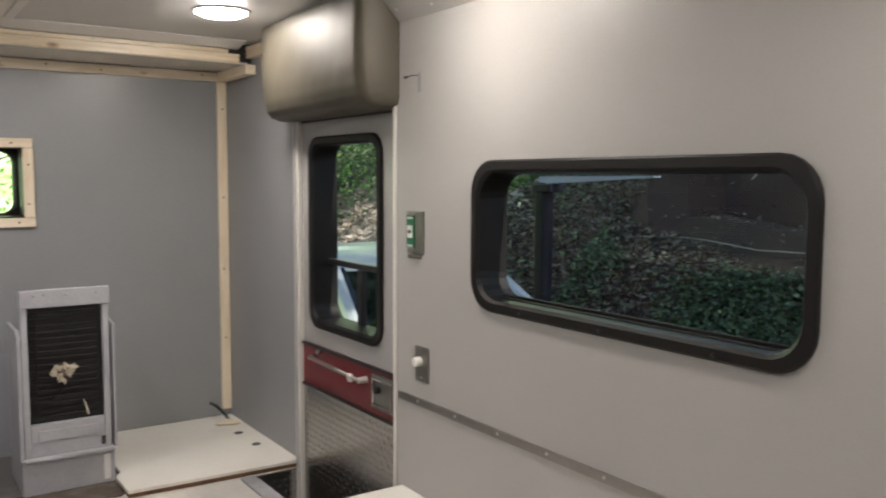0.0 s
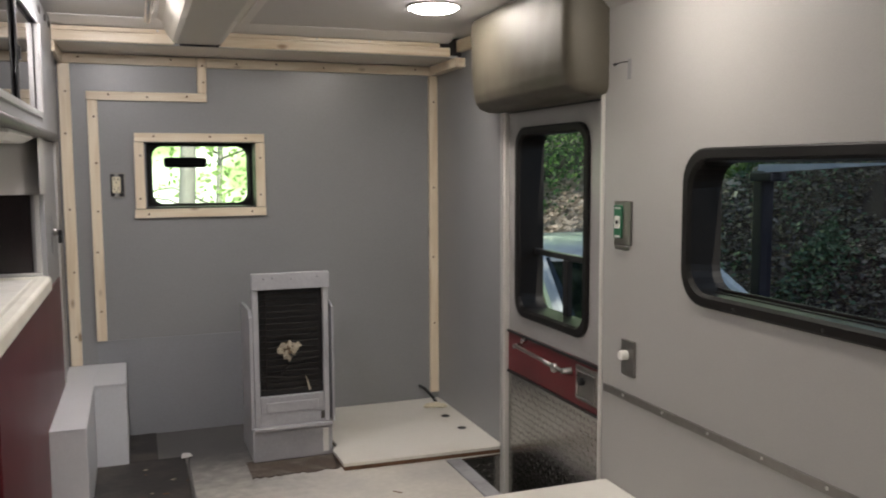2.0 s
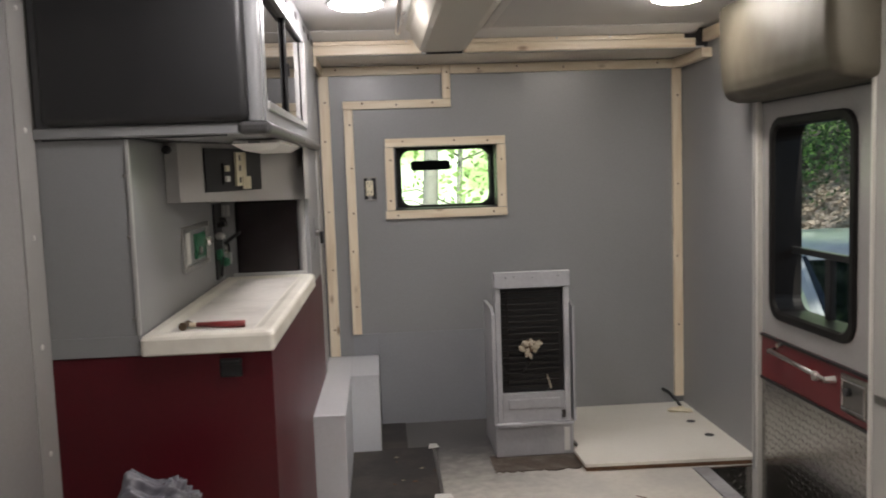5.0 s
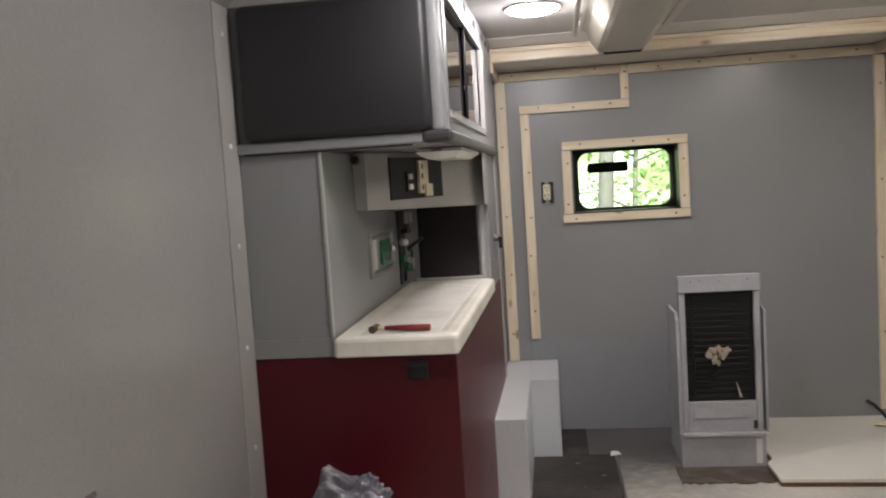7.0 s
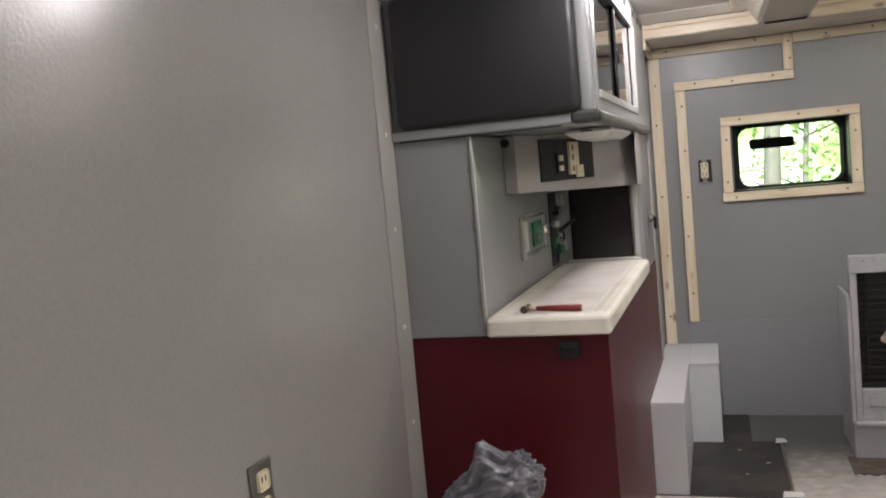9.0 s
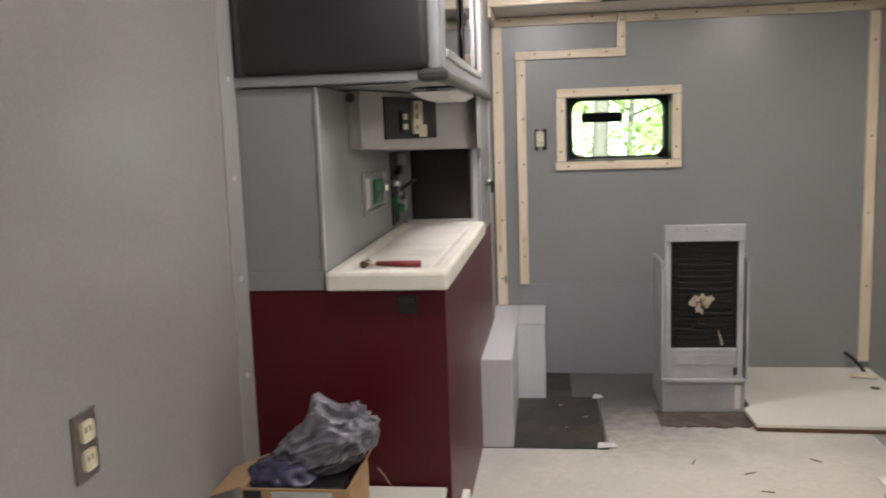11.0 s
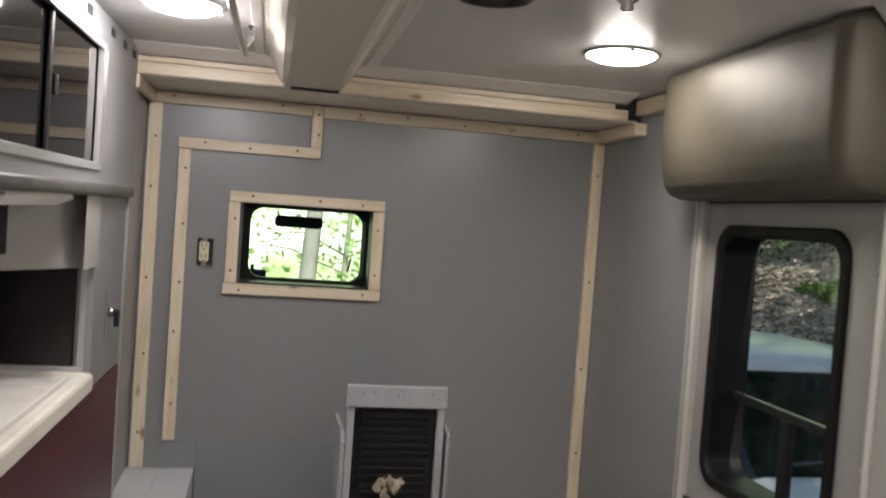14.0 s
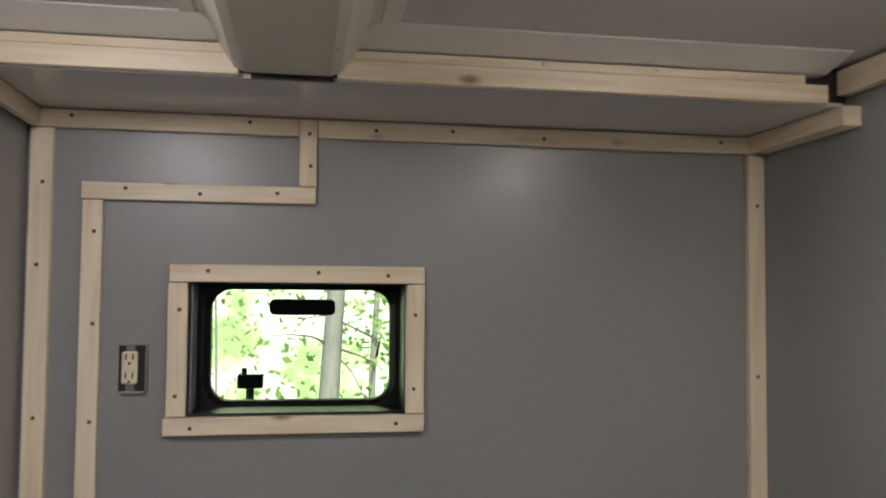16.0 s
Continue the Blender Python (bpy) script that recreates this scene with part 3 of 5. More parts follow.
# ---- wooden battens ----
def batten(rect, y, thick, along, label, dots=(), group="pine battens on the front wall"):
    x0, x1, z0, z1 = rect
    ob = part("wood_batten", box(x0, x1, y - thick, y, z0, z1, 0.0015, 1), WOOD[along])
    tagged(ob, label, "batten", group)
    for u in dots:
        p = (u, y - thick, (z0 + z1) / 2) if along == "x" else ((x0 + x1) / 2, y - thick, u)
        jit = random.uniform(-0.007, 0.007)
        p = (p[0] + (0 if along == "x" else jit), p[1], p[2] + (jit if along == "x" else 0))
        screw(ob, p, (0, -1, 0))
    return ob


TK = 0.019
P = "raw pine batten screwed to the grey front wall"
Y = FRONT - 0.0005
batten((0.622, 1.160, 1.258, 1.295), Y, TK, "x", "raw pine strip over the pass-through window", (0.70, 0.93, 1.08))
batten((0.615, 1.162, 0.938, 0.975), Y, TK, "x", "raw pine strip under the pass-through window", (0.67, 1.10))
batten((0.620, 0.660, 0.977, 1.256), Y, TK, "z", "raw pine strip beside the pass-through window", (1.02, 1.20))
batten((1.121, 1.161, 0.977, 1.256), Y, TK, "z", "raw pine strip beside the pass-through window", (1.03, 1.19))
batten((0.342, 0.386, 0.327, 1.573), Y, TK, "z", "raw pine batten upright in the wall corner", (0.45, 0.72, 0.98, 1.29, 1.46))
batten((0.446, 0.486, 0.424, 1.426), Y, TK, "z", "raw pine batten upright on the grey wall", (0.55, 0.80, 0.97, 1.17, 1.36))
batten((0.443, 0.921, 1.4275, 1.4635), Y, TK, "x", "raw pine batten level on the grey wall", (0.53, 0.68, 0.84))
batten((0.885, 0.922, 1.465, 1.612), Y, TK, "z", "short raw pine batten standing on a level one", (1.51, 1.58))
batten((1.928, 1.970, 0.062, 1.570), Y, TK, "z", "raw pine batten upright in the wall corner", (0.4, 0.72, 1.05, 1.45))
batten((0.346, 0.883, 1.5745, 1.612), Y, TK, "x", "raw pine batten level under the header", (0.42, 0.78))
batten((0.924, 1.955, 1.5725, 1.612), Y, TK, "x", "raw pine batten level under the header", (1.05, 1.22, 1.43, 1.86))

# header box over the front wall
header = thing("header_shelf", (1.15, 3.75, 1.614), "boxed header under the ceiling with glossy grey underside", "header")
part("underside", box(0.325, 1.945, 3.585, FRONT - 0.001, 1.614, 1.622), HEADER_GLOSS, header, "glossy grey laminate underside")
part("front_strip", box(0.345, 0.780, 3.567, 3.5845, 1.616, 1.652, 0.0015, 1), WOOD["x"], header, "raw pine front strip")
part("front_strip", box(0.950, 1.905, 3.567, 3.5845, 1.616, 1.652, 0.0015, 1), WOOD["x"], header, "raw pine front strip")
part("top_strip", box(0.35, 0.765, 3.572, 3.60, 1.6535, 1.671, 0.0015, 1), WOOD["x"], header, "second pine strip behind")
part("top_strip", box(0.968, 1.86, 3.572, 3.60, 1.6535, 1.671, 0.0015, 1), WOOD["x"], header, "second pine strip behind")
# a dark board paints the shade of the gap behind the strips
part("closing_board", box(0.33, FR_X, 3.610, 3.622, 1.622, CEIL - 0.001), FLOOR_AND_GAP_DARK, header, "dark board standing in for the shaded gap behind the strips")
for x in (0.72, 1.33, 1.55):
    screw(header, (x, 3.572, 1.665), (0, -1, 0), ALU)
for x0, x1 in ((0.3445, 0.3615), (1.928, 1.9715)):
    ob = part("wood_batten", box(x0, x1, 3.56, 3.905, 1.573, 1.6125, 0.0015, 1), WOOD["y"])
    tagged(ob, "raw pine batten on the side wall under the header", "batten", "pine battens on the front wall")
ob = part("wood_batten", box(1.945, FR_X - 0.0005, 3.24, 3.60, 1.64, 1.69, 0.0015, 1), WOOD["y"])
tagged(ob, "raw pine block on the side wall below the ceiling", "batten", "pine battens on the front wall")
# bright angled trim along the ceiling before the header
bm = bmesh.new()
for x0, x1 in ((0.345, 0.755), (0.978, 1.905)):
    loft([[Vector((x, 3.49, CEIL - 0.001)), Vector((x, 3.49, CEIL - 0.004)), Vector((x, 3.574, 1.674)), Vector((x, 3.60, 1.674)), Vector((x, 3.60, CEIL - 0.001))] for x in (x0, x1)], cap=True, bm=bm)
setting("trim_ceiling", bm, TRIM_PALE, "pale laminate trim along the ceiling edge")


# ---- left cabinets ----
def skew(bm):
    """The cabinet front runs slightly outwards towards the front wall."""
    for v in bm.verts:
        if v.co.x > 0.2:
            v.co.x += (v.co.y - BACK) * 0.012
    return bm


CX = 0.322
base_cab = thing("base_cabinet", (0.06, 2.8, 0), "dark red laminate base cabinet under the counter", "cabinet")
part("body", skew(box(LEFT + 0.002, CX, BACK, 3.60, 0.0, 0.742, 0.002)), RED, base_cab)
la = part("latch", box(0.202, 0.253, BACK - 0.010, BACK - 0.0005, 0.684, 0.728, 0.004), BLACK, base_cab, "black recessed catch")
part("catch_lip", box(0.206, 0.249, BACK - 0.016, BACK - 0.009, 0.713, 0.725, 0.003), BLACK, la)

counter = thing("countertop", (0.17, 2.6, 0.744), "cream solid countertop with raised rounded rim", "countertop")
cx0, cx1, cy0, cy1 = 0.026, CX + 0.010, BACK - 0.022, 3.212
loops = []
for inset, z, r in ((0.003, 0.744, 0.010), (0.0, 0.748, 0.012), (0.0, 0.781, 0.014), (0.003, 0.788, 0.015), (0.010, 0.7925, 0.018), (0.032, 0.7930, 0.022), (0.041, 0.7905, 0.026), (0.050, 0.7880, 0.030)):
    loops.append([Vector((x, y, z)) for x, y in rounded(cx0 + inset, cx1 - inset, cy0 + inset, cy1 - inset, r)])
part("slab", skew(loft(loops, cap=True)), CREAM, counter, "cream moulded slab with raised rim")
part("well", skew(box(cx0 + 0.056, cx1 - 0.056, cy0 + 0.056, cy1 - 0.056, 0.7872, 0.7884, 0.0004, 1)), mat("counter_recess", (0.72, 0.69, 0.64), 0.4, var=0.10, scale=9, fine=50, bump=0.03,
     stain=(0.48, 0.44, 0.39), stain_amount=0.45), counter, "stained sunken working surface")

# hammer on the counter
hammer = thing("hammer", (0.17, 2.18, 0.7885), "small hammer with red grip lying on the cream counter", "hammer")
part("grip", tube([(0.138, 2.191, 0.7975), (0.20, 2.184, 0.7975), (0.254, 2.178, 0.7975)], [0.006, 0.008, 0.0085], 8), RED_GRIP, hammer, "red rubber grip", smooth=True)
part("neck", tube([(0.118, 2.194, 0.7975), (0.139, 2.191, 0.7975)], 0.0055, 8), WOOD["x"], hammer, "bare handle neck")
bm = tube([(0.110, 2.166, 0.7985), (0.112, 2.182, 0.7985), (0.114, 2.205, 0.7985), (0.118, 2.230, 0.795)], [0.010, 0.008, 0.009, 0.003], 10)
part("head", bm, RUST, hammer, "worn steel head")

# panel beside the nook, nook walls
panel = thing("cabinet_side_panel", (-0.08, 2.6, 0.744), "grey laminate panel beside the counter nook", "cabinet panel")
part("body", box(LEFT + 0.002, 0.022, BACK + 0.001, 3.214, 0.744, 1.244, 0.002), GREY_CAB, panel)
part("lower_strip", box(LEFT + 0.003, 0.021, BACK - 0.004, BACK + 0.0005, 0.744, 0.790, 0.001), GREY_CAB, panel)
part("corner_bead", box(0.018, 0.026, BACK - 0.004, BACK + 0.010, 0.791, 1.243, 0.002), ALU_PAINT, panel, "thin metal corner bead")
for z in (0.83, 1.02, 1.16):
    screw(panel, (0.013, BACK - 0.0005, z), (0, -1, 0), STEEL)

tower = thing("end_cabinet", (0.16, 3.4, 0.744), "grey cabinet end wall with a dark red acrylic panel", "cabinet")
part("body", skew(box(LEFT + 0.002, CX - 0.002, 3.216, 3.60, 0.744, 1.244, 0.002)), GREY_CAB, tower)
part("panel", box(0.072, 0.292, 3.2085, 3.2155, 0.802, 1.062, 0.006), DARKPANEL, tower, "dark red acrylic door panel")
bm = bmesh.new()
for a in ((0.055, 0.318, 0.792, 0.804), (0.300, 0.318, 0.804, 1.070)):
    box(a[0], a[1], 3.204, 3.2155, a[2], a[3], 0.003, bm=bm)
part("panel_trim", bm, ALU_PAINT, tower, "pale metal edge trim")
for x in (0.030, 0.046):
    for z in (0.86, 1.03):
        part("hinge", box(x - 0.006, x + 0.006, 3.207, 3.2155, z - 0.02, z + 0.02, 0.002), ALU_PAINT, tower)
bm = lathe([(0.015, 0), (0.015, 0.008), (0.011, 0.018), (0.002, 0.020)], (0.340, 3.395, 0.925), "x", 12)
kn = part("latch", bm, STEEL, tower, "small dull metal turn latch", smooth=True)
part("latch_lever", box(0.356, 0.369, 3.380, 3.408, 0.885, 0.932, 0.004), BLACK, kn, "dark lever")
part("latch_plate", box(0.3365, 0.3395, 3.372, 3.418, 0.85, 0.985, 0.002), GREY_CAB, tower, "paler scar of a removed plate")
setting("trim_cabinet_end", box(0.334, 0.3445, 3.602, 3.612, 0.33, CEIL - 0.002, 0.002), ALU_PAINT, "thin upright bead at the cabinet end")
setting("wall_left_front", box(0.15, 0.333, 3.613, FRONT - 0.001, 0.0, CEIL - 0.002), GREY_NEW, "grey painted side wall beyond the cabinets")

# angled control console in the nook
console = thing("control_console", (0.2, 2.8, 1.065), "angled grey switch console under the upper cabinet", "console")
A, B = Vector((0.060, 2.440, 0)), Vector((0.332, 3.205, 0))
bm = bmesh.new()
loft([[A + Vector((0, 0, 1.085)), B + Vector((0, 0, 1.062)), Vector((0.024, 3.205, 1.062)), Vector((0.024, 2.445, 1.085))],
      [A + Vector((0, 0, 1.246)), B + Vector((0, 0, 1.246)), Vector((0.024, 3.205, 1.246)), Vector((0.024, 2.445, 1.246))]], cap=True, bm=bm)
part("body", bm, GREY_OLD, console, "light grey laminate body")
way = (B - A).normalized()
nrm = Vector((way.y, -way.x, 0))


def on_console(s0, s1, z0, z1, d0, d1):
    bm = bmesh.new()
    loft([[A + way * s + nrm * d + Vector((0, 0, z)) for s, d in ((s0, d0), (s1, d0), (s1, d1), (s0, d1))] for z in (z0, z1)], cap=True, bm=bm)
    return bm


face = part("switch_panel", on_console(0.125, 0.455, 1.108, 1.232, 0.001, 0.006), BLACK, console, "dark switch panel")
sw = part("switch", on_console(0.215, 0.250, 1.128, 1.190, 0.006, 0.011), BLACK, face)
part("rocker", on_console(0.222, 0.243, 1.166, 1.183, 0.011, 0.016), IVORY, face, "ivory rocker switch")
part("rocker", on_console(0.222, 0.243, 1.136, 1.152, 0.011, 0.016), WHITE_PLASTIC, face, "white rocker switch")
sock = part("outlet", on_console(0.288, 0.345, 1.122, 1.222, 0.006, 0.014), IVORY, face, "cream plastic outlet strip")
for z in (1.140, 1.175, 1.205):
    part("slot", on_console(0.302, 0.310, z - 0.008, z + 0.008, 0.0135, 0.0150), BLACK, sock)
part("outlet_flap", on_console(0.318, 0.362, 1.112, 1.150, 0.0142, 0.019), IVORY, sock, "hanging cream outlet cover")
part("knob", lathe([(0.012, 0), (0.012, -0.012), (0.008, -0.016), (0.001, -0.016)], (0.034, 2.442, 1.226), "y", 12), BLACK, console, "black cable plug")
part("wing", skew(box(CX + 0.0015, CX + 0.004, 3.06, 3.212, 1.066, 1.246, 0.001)), GREY_OLD, console, "pale side cheek")

# gas outlet and dark wall panel on the nook wall
gas = thing("gas_outlet", (0.016, 2.78, 0.86), "green gas outlet in a bright metal frame", "gas outlet")
bm = bmesh.new()
for a in ((2.58, 2.94, 0.878, 0.892), (2.58, 2.94, 0.995, 1.009), (2.58, 2.612, 0.892, 0.995), (2.908, 2.94, 0.892, 0.995)):
    box(0.0225, 0.031, a[0], a[1], a[2], a[3], 0.002, bm=bm)
part("frame", bm, ALU, gas, "bright metal frame")
part("plate", box(0.0225, 0.025, 2.614, 2.906, 0.894, 0.993), GREY_CAB, gas, "grey backing plate")
vb = part("valve_body", box(0.025, 0.034, 2.730, 2.870, 0.905, 0.982, 0.004), GREEN, gas, "dark green enamel valve body")
part("port", lathe([(0.016, 0), (0.016, 0.012), (0.010, 0.020), (0.002, 0.020)], (0.034, 2.850, 0.952), "x", 12), CHROME, vb, "chrome coupling")
part("port", lathe([(0.013, 0), (0.013, 0.008), (0.008, 0.012), (0.002, 0.012)], (0.034, 2.760, 0.930), "x", 12), STEEL, vb, "dull metal port")
part("label_plate", box(0.025, 0.0265, 2.620, 2.680, 0.898, 0.990), WHITE_PLASTIC, gas)

meter = thing("flow_meter", (0.04, 3.13, 0.82), "dark panel with valves and a short chrome tap", "gas valve")
part("plate", box(0.0225, 0.029, 3.055, 3.175, 0.800, 1.060, 0.002), BLACK, meter, "black panel")
part("valve", tube([(0.029, 3.065, 0.950), (0.042, 3.058, 0.951), (0.056, 3.052, 0.951)], [0.010, 0.013, 0.010], 12), ALU, meter, "dull metal valve body", smooth=True)
part("valve", tube([(0.029, 3.10, 0.985), (0.060, 3.085, 0.990)], 0.010, 10), CHROME, meter, "chrome stub")
part("collar", lathe([(0.012, 0.028), (0.019, 0.030), (0.019, 0.040), (0.012, 0.042)], (0.022, 3.10, 0.905), "x", 12), CHROME, meter, "chrome collar")
part("lever", tube([(0.055, 3.075, 0.925), (0.092, 3.055, 0.950), (0.112, 3.04, 0.962)], [0.008, 0.007, 0.006], 8), BLACK, meter, "black lever", smooth=True)
part("fitting", box(0.029, 0.046, 3.050, 3.100, 0.868, 0.905, 0.005), GREEN, meter, "green fitting")
part("fitting", lathe([(0.016, 0), (0.016, 0.02), (0.01, 0.03), (0.001, 0.03)], (0.029, 3.13, 0.855), "x", 10), GREEN, meter, "green fitting")
part("fitting", lathe([(0.010, 0), (0.012, 0.02), (0.001, 0.022)], (0.029, 3.14, 1.00), "x", 10), CHROME, meter)
part("tube", tube([(0.050, 3.06, 0.880), (0.046, 3.05, 0.845), (0.040, 3.07, 0.815)], 0.005, 8), BLACK, meter, "short black tube")

# upper cabinet
upper = thing("upper_cabinet", (0.08, 2.8, 1.25), "grey upper cabinet, charcoal padded end, smoked sliding doors", "cabinet")
OP = (2.19, 3.12, 1.315, 1.605)
part("bottom", skew(box(LEFT + 0.002, CX - 0.02, BACK + 0.012, 3.60, 1.25, 1.262)), GREY_CAB, upper)
part("top", skew(box(LEFT + 0.002, CX, BACK + 0.012, 3.60, 1.688, CEIL - 0.002)), GREY_CAB, upper)
part("end_board", skew(box(LEFT + 0.002, CX - 0.001, BACK + 0.012, BACK + 0.03, 1.262, 1.688)), GREY_CAB, upper)
for q in ((BACK + 0.03, OP[0], 1.262, 1.688), (OP[1], 3.60, 1.262, 1.688), (OP[0], OP[1], 1.262, OP[2]), (OP[0], OP[1], OP[3], 1.688)):
    part("face_board", skew(box(CX - 0.016, CX + 0.012, q[0], q[1], q[2], q[3])), GREY_CAB, upper)
part("inner_back", box(LEFT + 0.004, LEFT + 0.012, BACK + 0.03, 3.59, 1.262, 1.688), GREY_CAB, upper)
bm = box(LEFT + 0.024, 0.302, BACK - 0.030, BACK + 0.012, 1.272, 1.594, 0.020, 5)
part("padded_end", bm, PADDING_DARK, upper, "charcoal padded vinyl end", smooth=True)
part("corner_post", box(0.296, CX + 0.008, BACK - 0.012, BACK + 0.045, 1.268, 1.688, 0.012, 4), GREY_CAB, upper, "rounded grey corner post", smooth=True)
part("top_strip", box(LEFT + 0.002, 0.296, BACK - 0.003, BACK + 0.011, 1.596, CEIL - 0.002, 0.002), GREY_OLD, upper, "pale strip over the padding")
part("bottom_strip", box(LEFT + 0.002, 0.31, BACK - 0.014, BACK + 0.012, 1.2455, 1.271, 0.004), GREY_CAB, upper, "grey bottom edge strip")
rail = part("rub_rail", skew(box(CX - 0.02, CX + 0.020, BACK - 0.006, 3.604, 1.246, 1.276, 0.012, 4)), RAIL, upper, "rounded dull grey rub rail", smooth=True)
part("rail_cap", box(0.275, CX + 0.024, BACK - 0.022, BACK + 0.040, 1.2445, 1.274, 0.010, 3), mat("scuffed_grey_rubber", (0.035, 0.034, 0.034), 0.55), upper, "dark scuffed corner cap")
for y, dark in ((2.55, 1), (2.95, 1), (3.25, 1), (3.45, 0)):
    screw(rail, (CX + 0.020 + (y - BACK) * 0.012, y, 1.261), (1, 0, 0), STEEL)
# sliding doors
p1 = part("sliding_door", skew(box(CX - 0.008, CX - 0.004, OP[0], 2.72, OP[2], OP[3])), SMOKED, upper, "smoked acrylic sliding door")
p2 = part("sliding_door", skew(box(CX - 0.002, CX + 0.002, 2.68, OP[1] - 0.03, OP[2], OP[3])), SMOKED, upper, "smoked acrylic sliding door")
part("door_edge", skew(box(CX - 0.001, CX + 0.006, 2.672, 2.690, OP[2], OP[3], 0.002)), BLACK, p2, "black edge strip")
part("finger_pull", skew(box(CX + 0.002, CX + 0.008, 2.715, 2.735, 1.44, 1.48, 0.003)), BLACK, p2, "black finger pull")
bm = bmesh.new()
for a in ((OP[0], OP[1], OP[2] - 0.010, OP[2] + 0.010), (OP[0], OP[1], OP[3] - 0.008, OP[3] + 0.010)):
    box(CX + 0.010, CX + 0.017, a[0], a[1], a[2], a[3], 0.002, bm=bm)
part("track", skew(bm), ALU_PAINT, upper, "metal door track")
bm = bmesh.new()
for k in range(4):
    box(CX + 0.004, CX + 0.020, OP[1] - 0.034 + k * 0.010, OP[1] - 0.027 + k * 0.010, OP[2] + 0.008, OP[3] - 0.006, 0.001, bm=bm)
part("end_channel", skew(bm), ALU, upper, "bright ribbed end channel")
for y in (2.36, 2.66, 2.94, 3.20, 3.36, 3.50):
    part("vent_slot", skew(box(CX + 0.0115, CX + 0.0135, y - 0.022, y + 0.022, 1.648, 1.668)), FLOOR_AND_GAP_DARK, upper, "small dark slot")

hood = thing("under_cabinet_light", (0.27, 2.68, 1.219), "white plastic light fixture under the upper cabinet", "light fixture")
bm = bmesh.new()
loft([[Vector((x, y, 1.2455)) for x, y in ((0.205, 2.46), (0.325, 2.46), (0.335, 2.90), (0.205, 2.90))],
      [Vector((x, y, 1.236)) for x, y in ((0.20, 2.455), (0.330, 2.455), (0.340, 2.905), (0.20, 2.905))],
      [Vector((x, y, 1.219)) for x, y in ((0.225, 2.50), (0.305, 2.50), (0.315, 2.86), (0.225, 2.86))]], cap=True, bm=bm)
part("housing", bm, WHITE_PLASTIC, hood)
part("badge", box(0.245, 0.275, 2.4515, 2.4560, 1.238, 1.243), INK, hood, "small dark maker's bar")
setting("trim_cable", tube([(LEFT + 0.02, 2.112, 1.2435), (0.1, 2.112, 1.2425), (0.25, 2.114, 1.2440)], 0.002, 6), BLACK, "thin black cable under the cabinet edge")

# ---- step box, heater, board ----
stepbox = thing("step_box", (0.44, 3.4, 0), "pale grey painted L-shaped boxed step", "step")
part("long_box", box(0.331, 0.441, 2.99, 3.929, 0.0, 0.318, 0.002), GREY_STEP, stepbox)
part("short_box", box(0.4415, 0.556, 3.55, 3.929, 0.0, 0.318, 0.002), GREY_STEP, stepbox)
part("lid", box(0.330, 0.443, 2.988, 3.929, 0.3185, 0.324, 0.0015), GREY_STEP, stepbox)
part("lid", box(0.4435, 0.558, 3.548, 3.929, 0.3185, 0.324, 0.0015), GREY_STEP, stepbox)

setting("floor_patch", box(0.33, 0.775, 2.985, 3.565, 0.0, 0.003), FLOOR_AND_GAP_DARK, "dark bare subfloor where the covering is cut away")
setting("floor_patch_back", box(0.557, 0.665, 3.567, 3.929, 0.0, 0.003), FLOOR_AND_GAP_DARK, "dark bare subfloor strip by the wall")
glue_rng = random.Random(8)
near = [(0.985 + 0.0145 * k, 3.222 + glue_rng.uniform(-0.010, 0.010) + 0.003 * math.sin(k * 0.7)) for k in range(24)]
outline = near + [(1.330, 3.40), (0.985, 3.40)]
setting("floor_patch_glue", loft([[Vector((x, y, z)) for x, y in outline] for z in (0.0, 0.004)], cap=True), SUBFLOOR, "brown glue-stained plywood before the heater")
edge = thing("floor_edging", (0.772, 3.28, 0.003), "loose thin metal edging along the dark floor patch", "floor edging")
part("strip", box(0.764, 0.776, 2.99, 3.56, 0.0032, 0.0075, 0.001), STEEL, edge)
for y0, y1, x0, x1 in ((2.975, 3.020, 0.735, 0.805), (3.525, 3.575, 0.748, 0.792)):
    bm = bmesh.new()
    loft([[Vector((x0, y0, 0.008)), Vector((x1, y0 + 0.006, 0.011)), Vector((x1 - 0.008, y1, 0.010)), Vector((x0 + 0.006, y1 - 0.004, 0.013))],
          [Vector((x0, y0, 0.010)), Vector((x1, y0 + 0.006, 0.013)), Vector((x1 - 0.008, y1, 0.012)), Vector((x0 + 0.006, y1 - 0.004, 0.015))]], cap=True, bm=bm)
    part("tape", bm, WHITE_PLASTIC, edge, "scrap of white tape")

scrap_rng = random.Random(12)
for k in range(7):
    x, y = scrap_rng.uniform(0.60, 0.83), scrap_rng.uniform(2.96, 3.50)
    r, a = scrap_rng.uniform(0.004, 0.009), scrap_rng.uniform(0, 3.1)
    z = 0.0033 if x < 0.775 else 0.0003
    pts = [(x + r * q * math.cos(a + w), y + r * q * math.sin(a + w), z) for w, q in ((0, 1.5), (1.3, 0.8), (2.9, 1.3), (4.4, 0.7))]
    chip = part("floor_scrap", sheet(pts, 0.002), DIRTY_WHITE if k % 3 == 0 else CHIPBOARD)
    tagged(chip, "small dirty white scrap lying on the dark floor patch" if k % 3 == 0 else "small brown scrap lying on the dark floor patch", "scrap", "scraps on the floor patch")

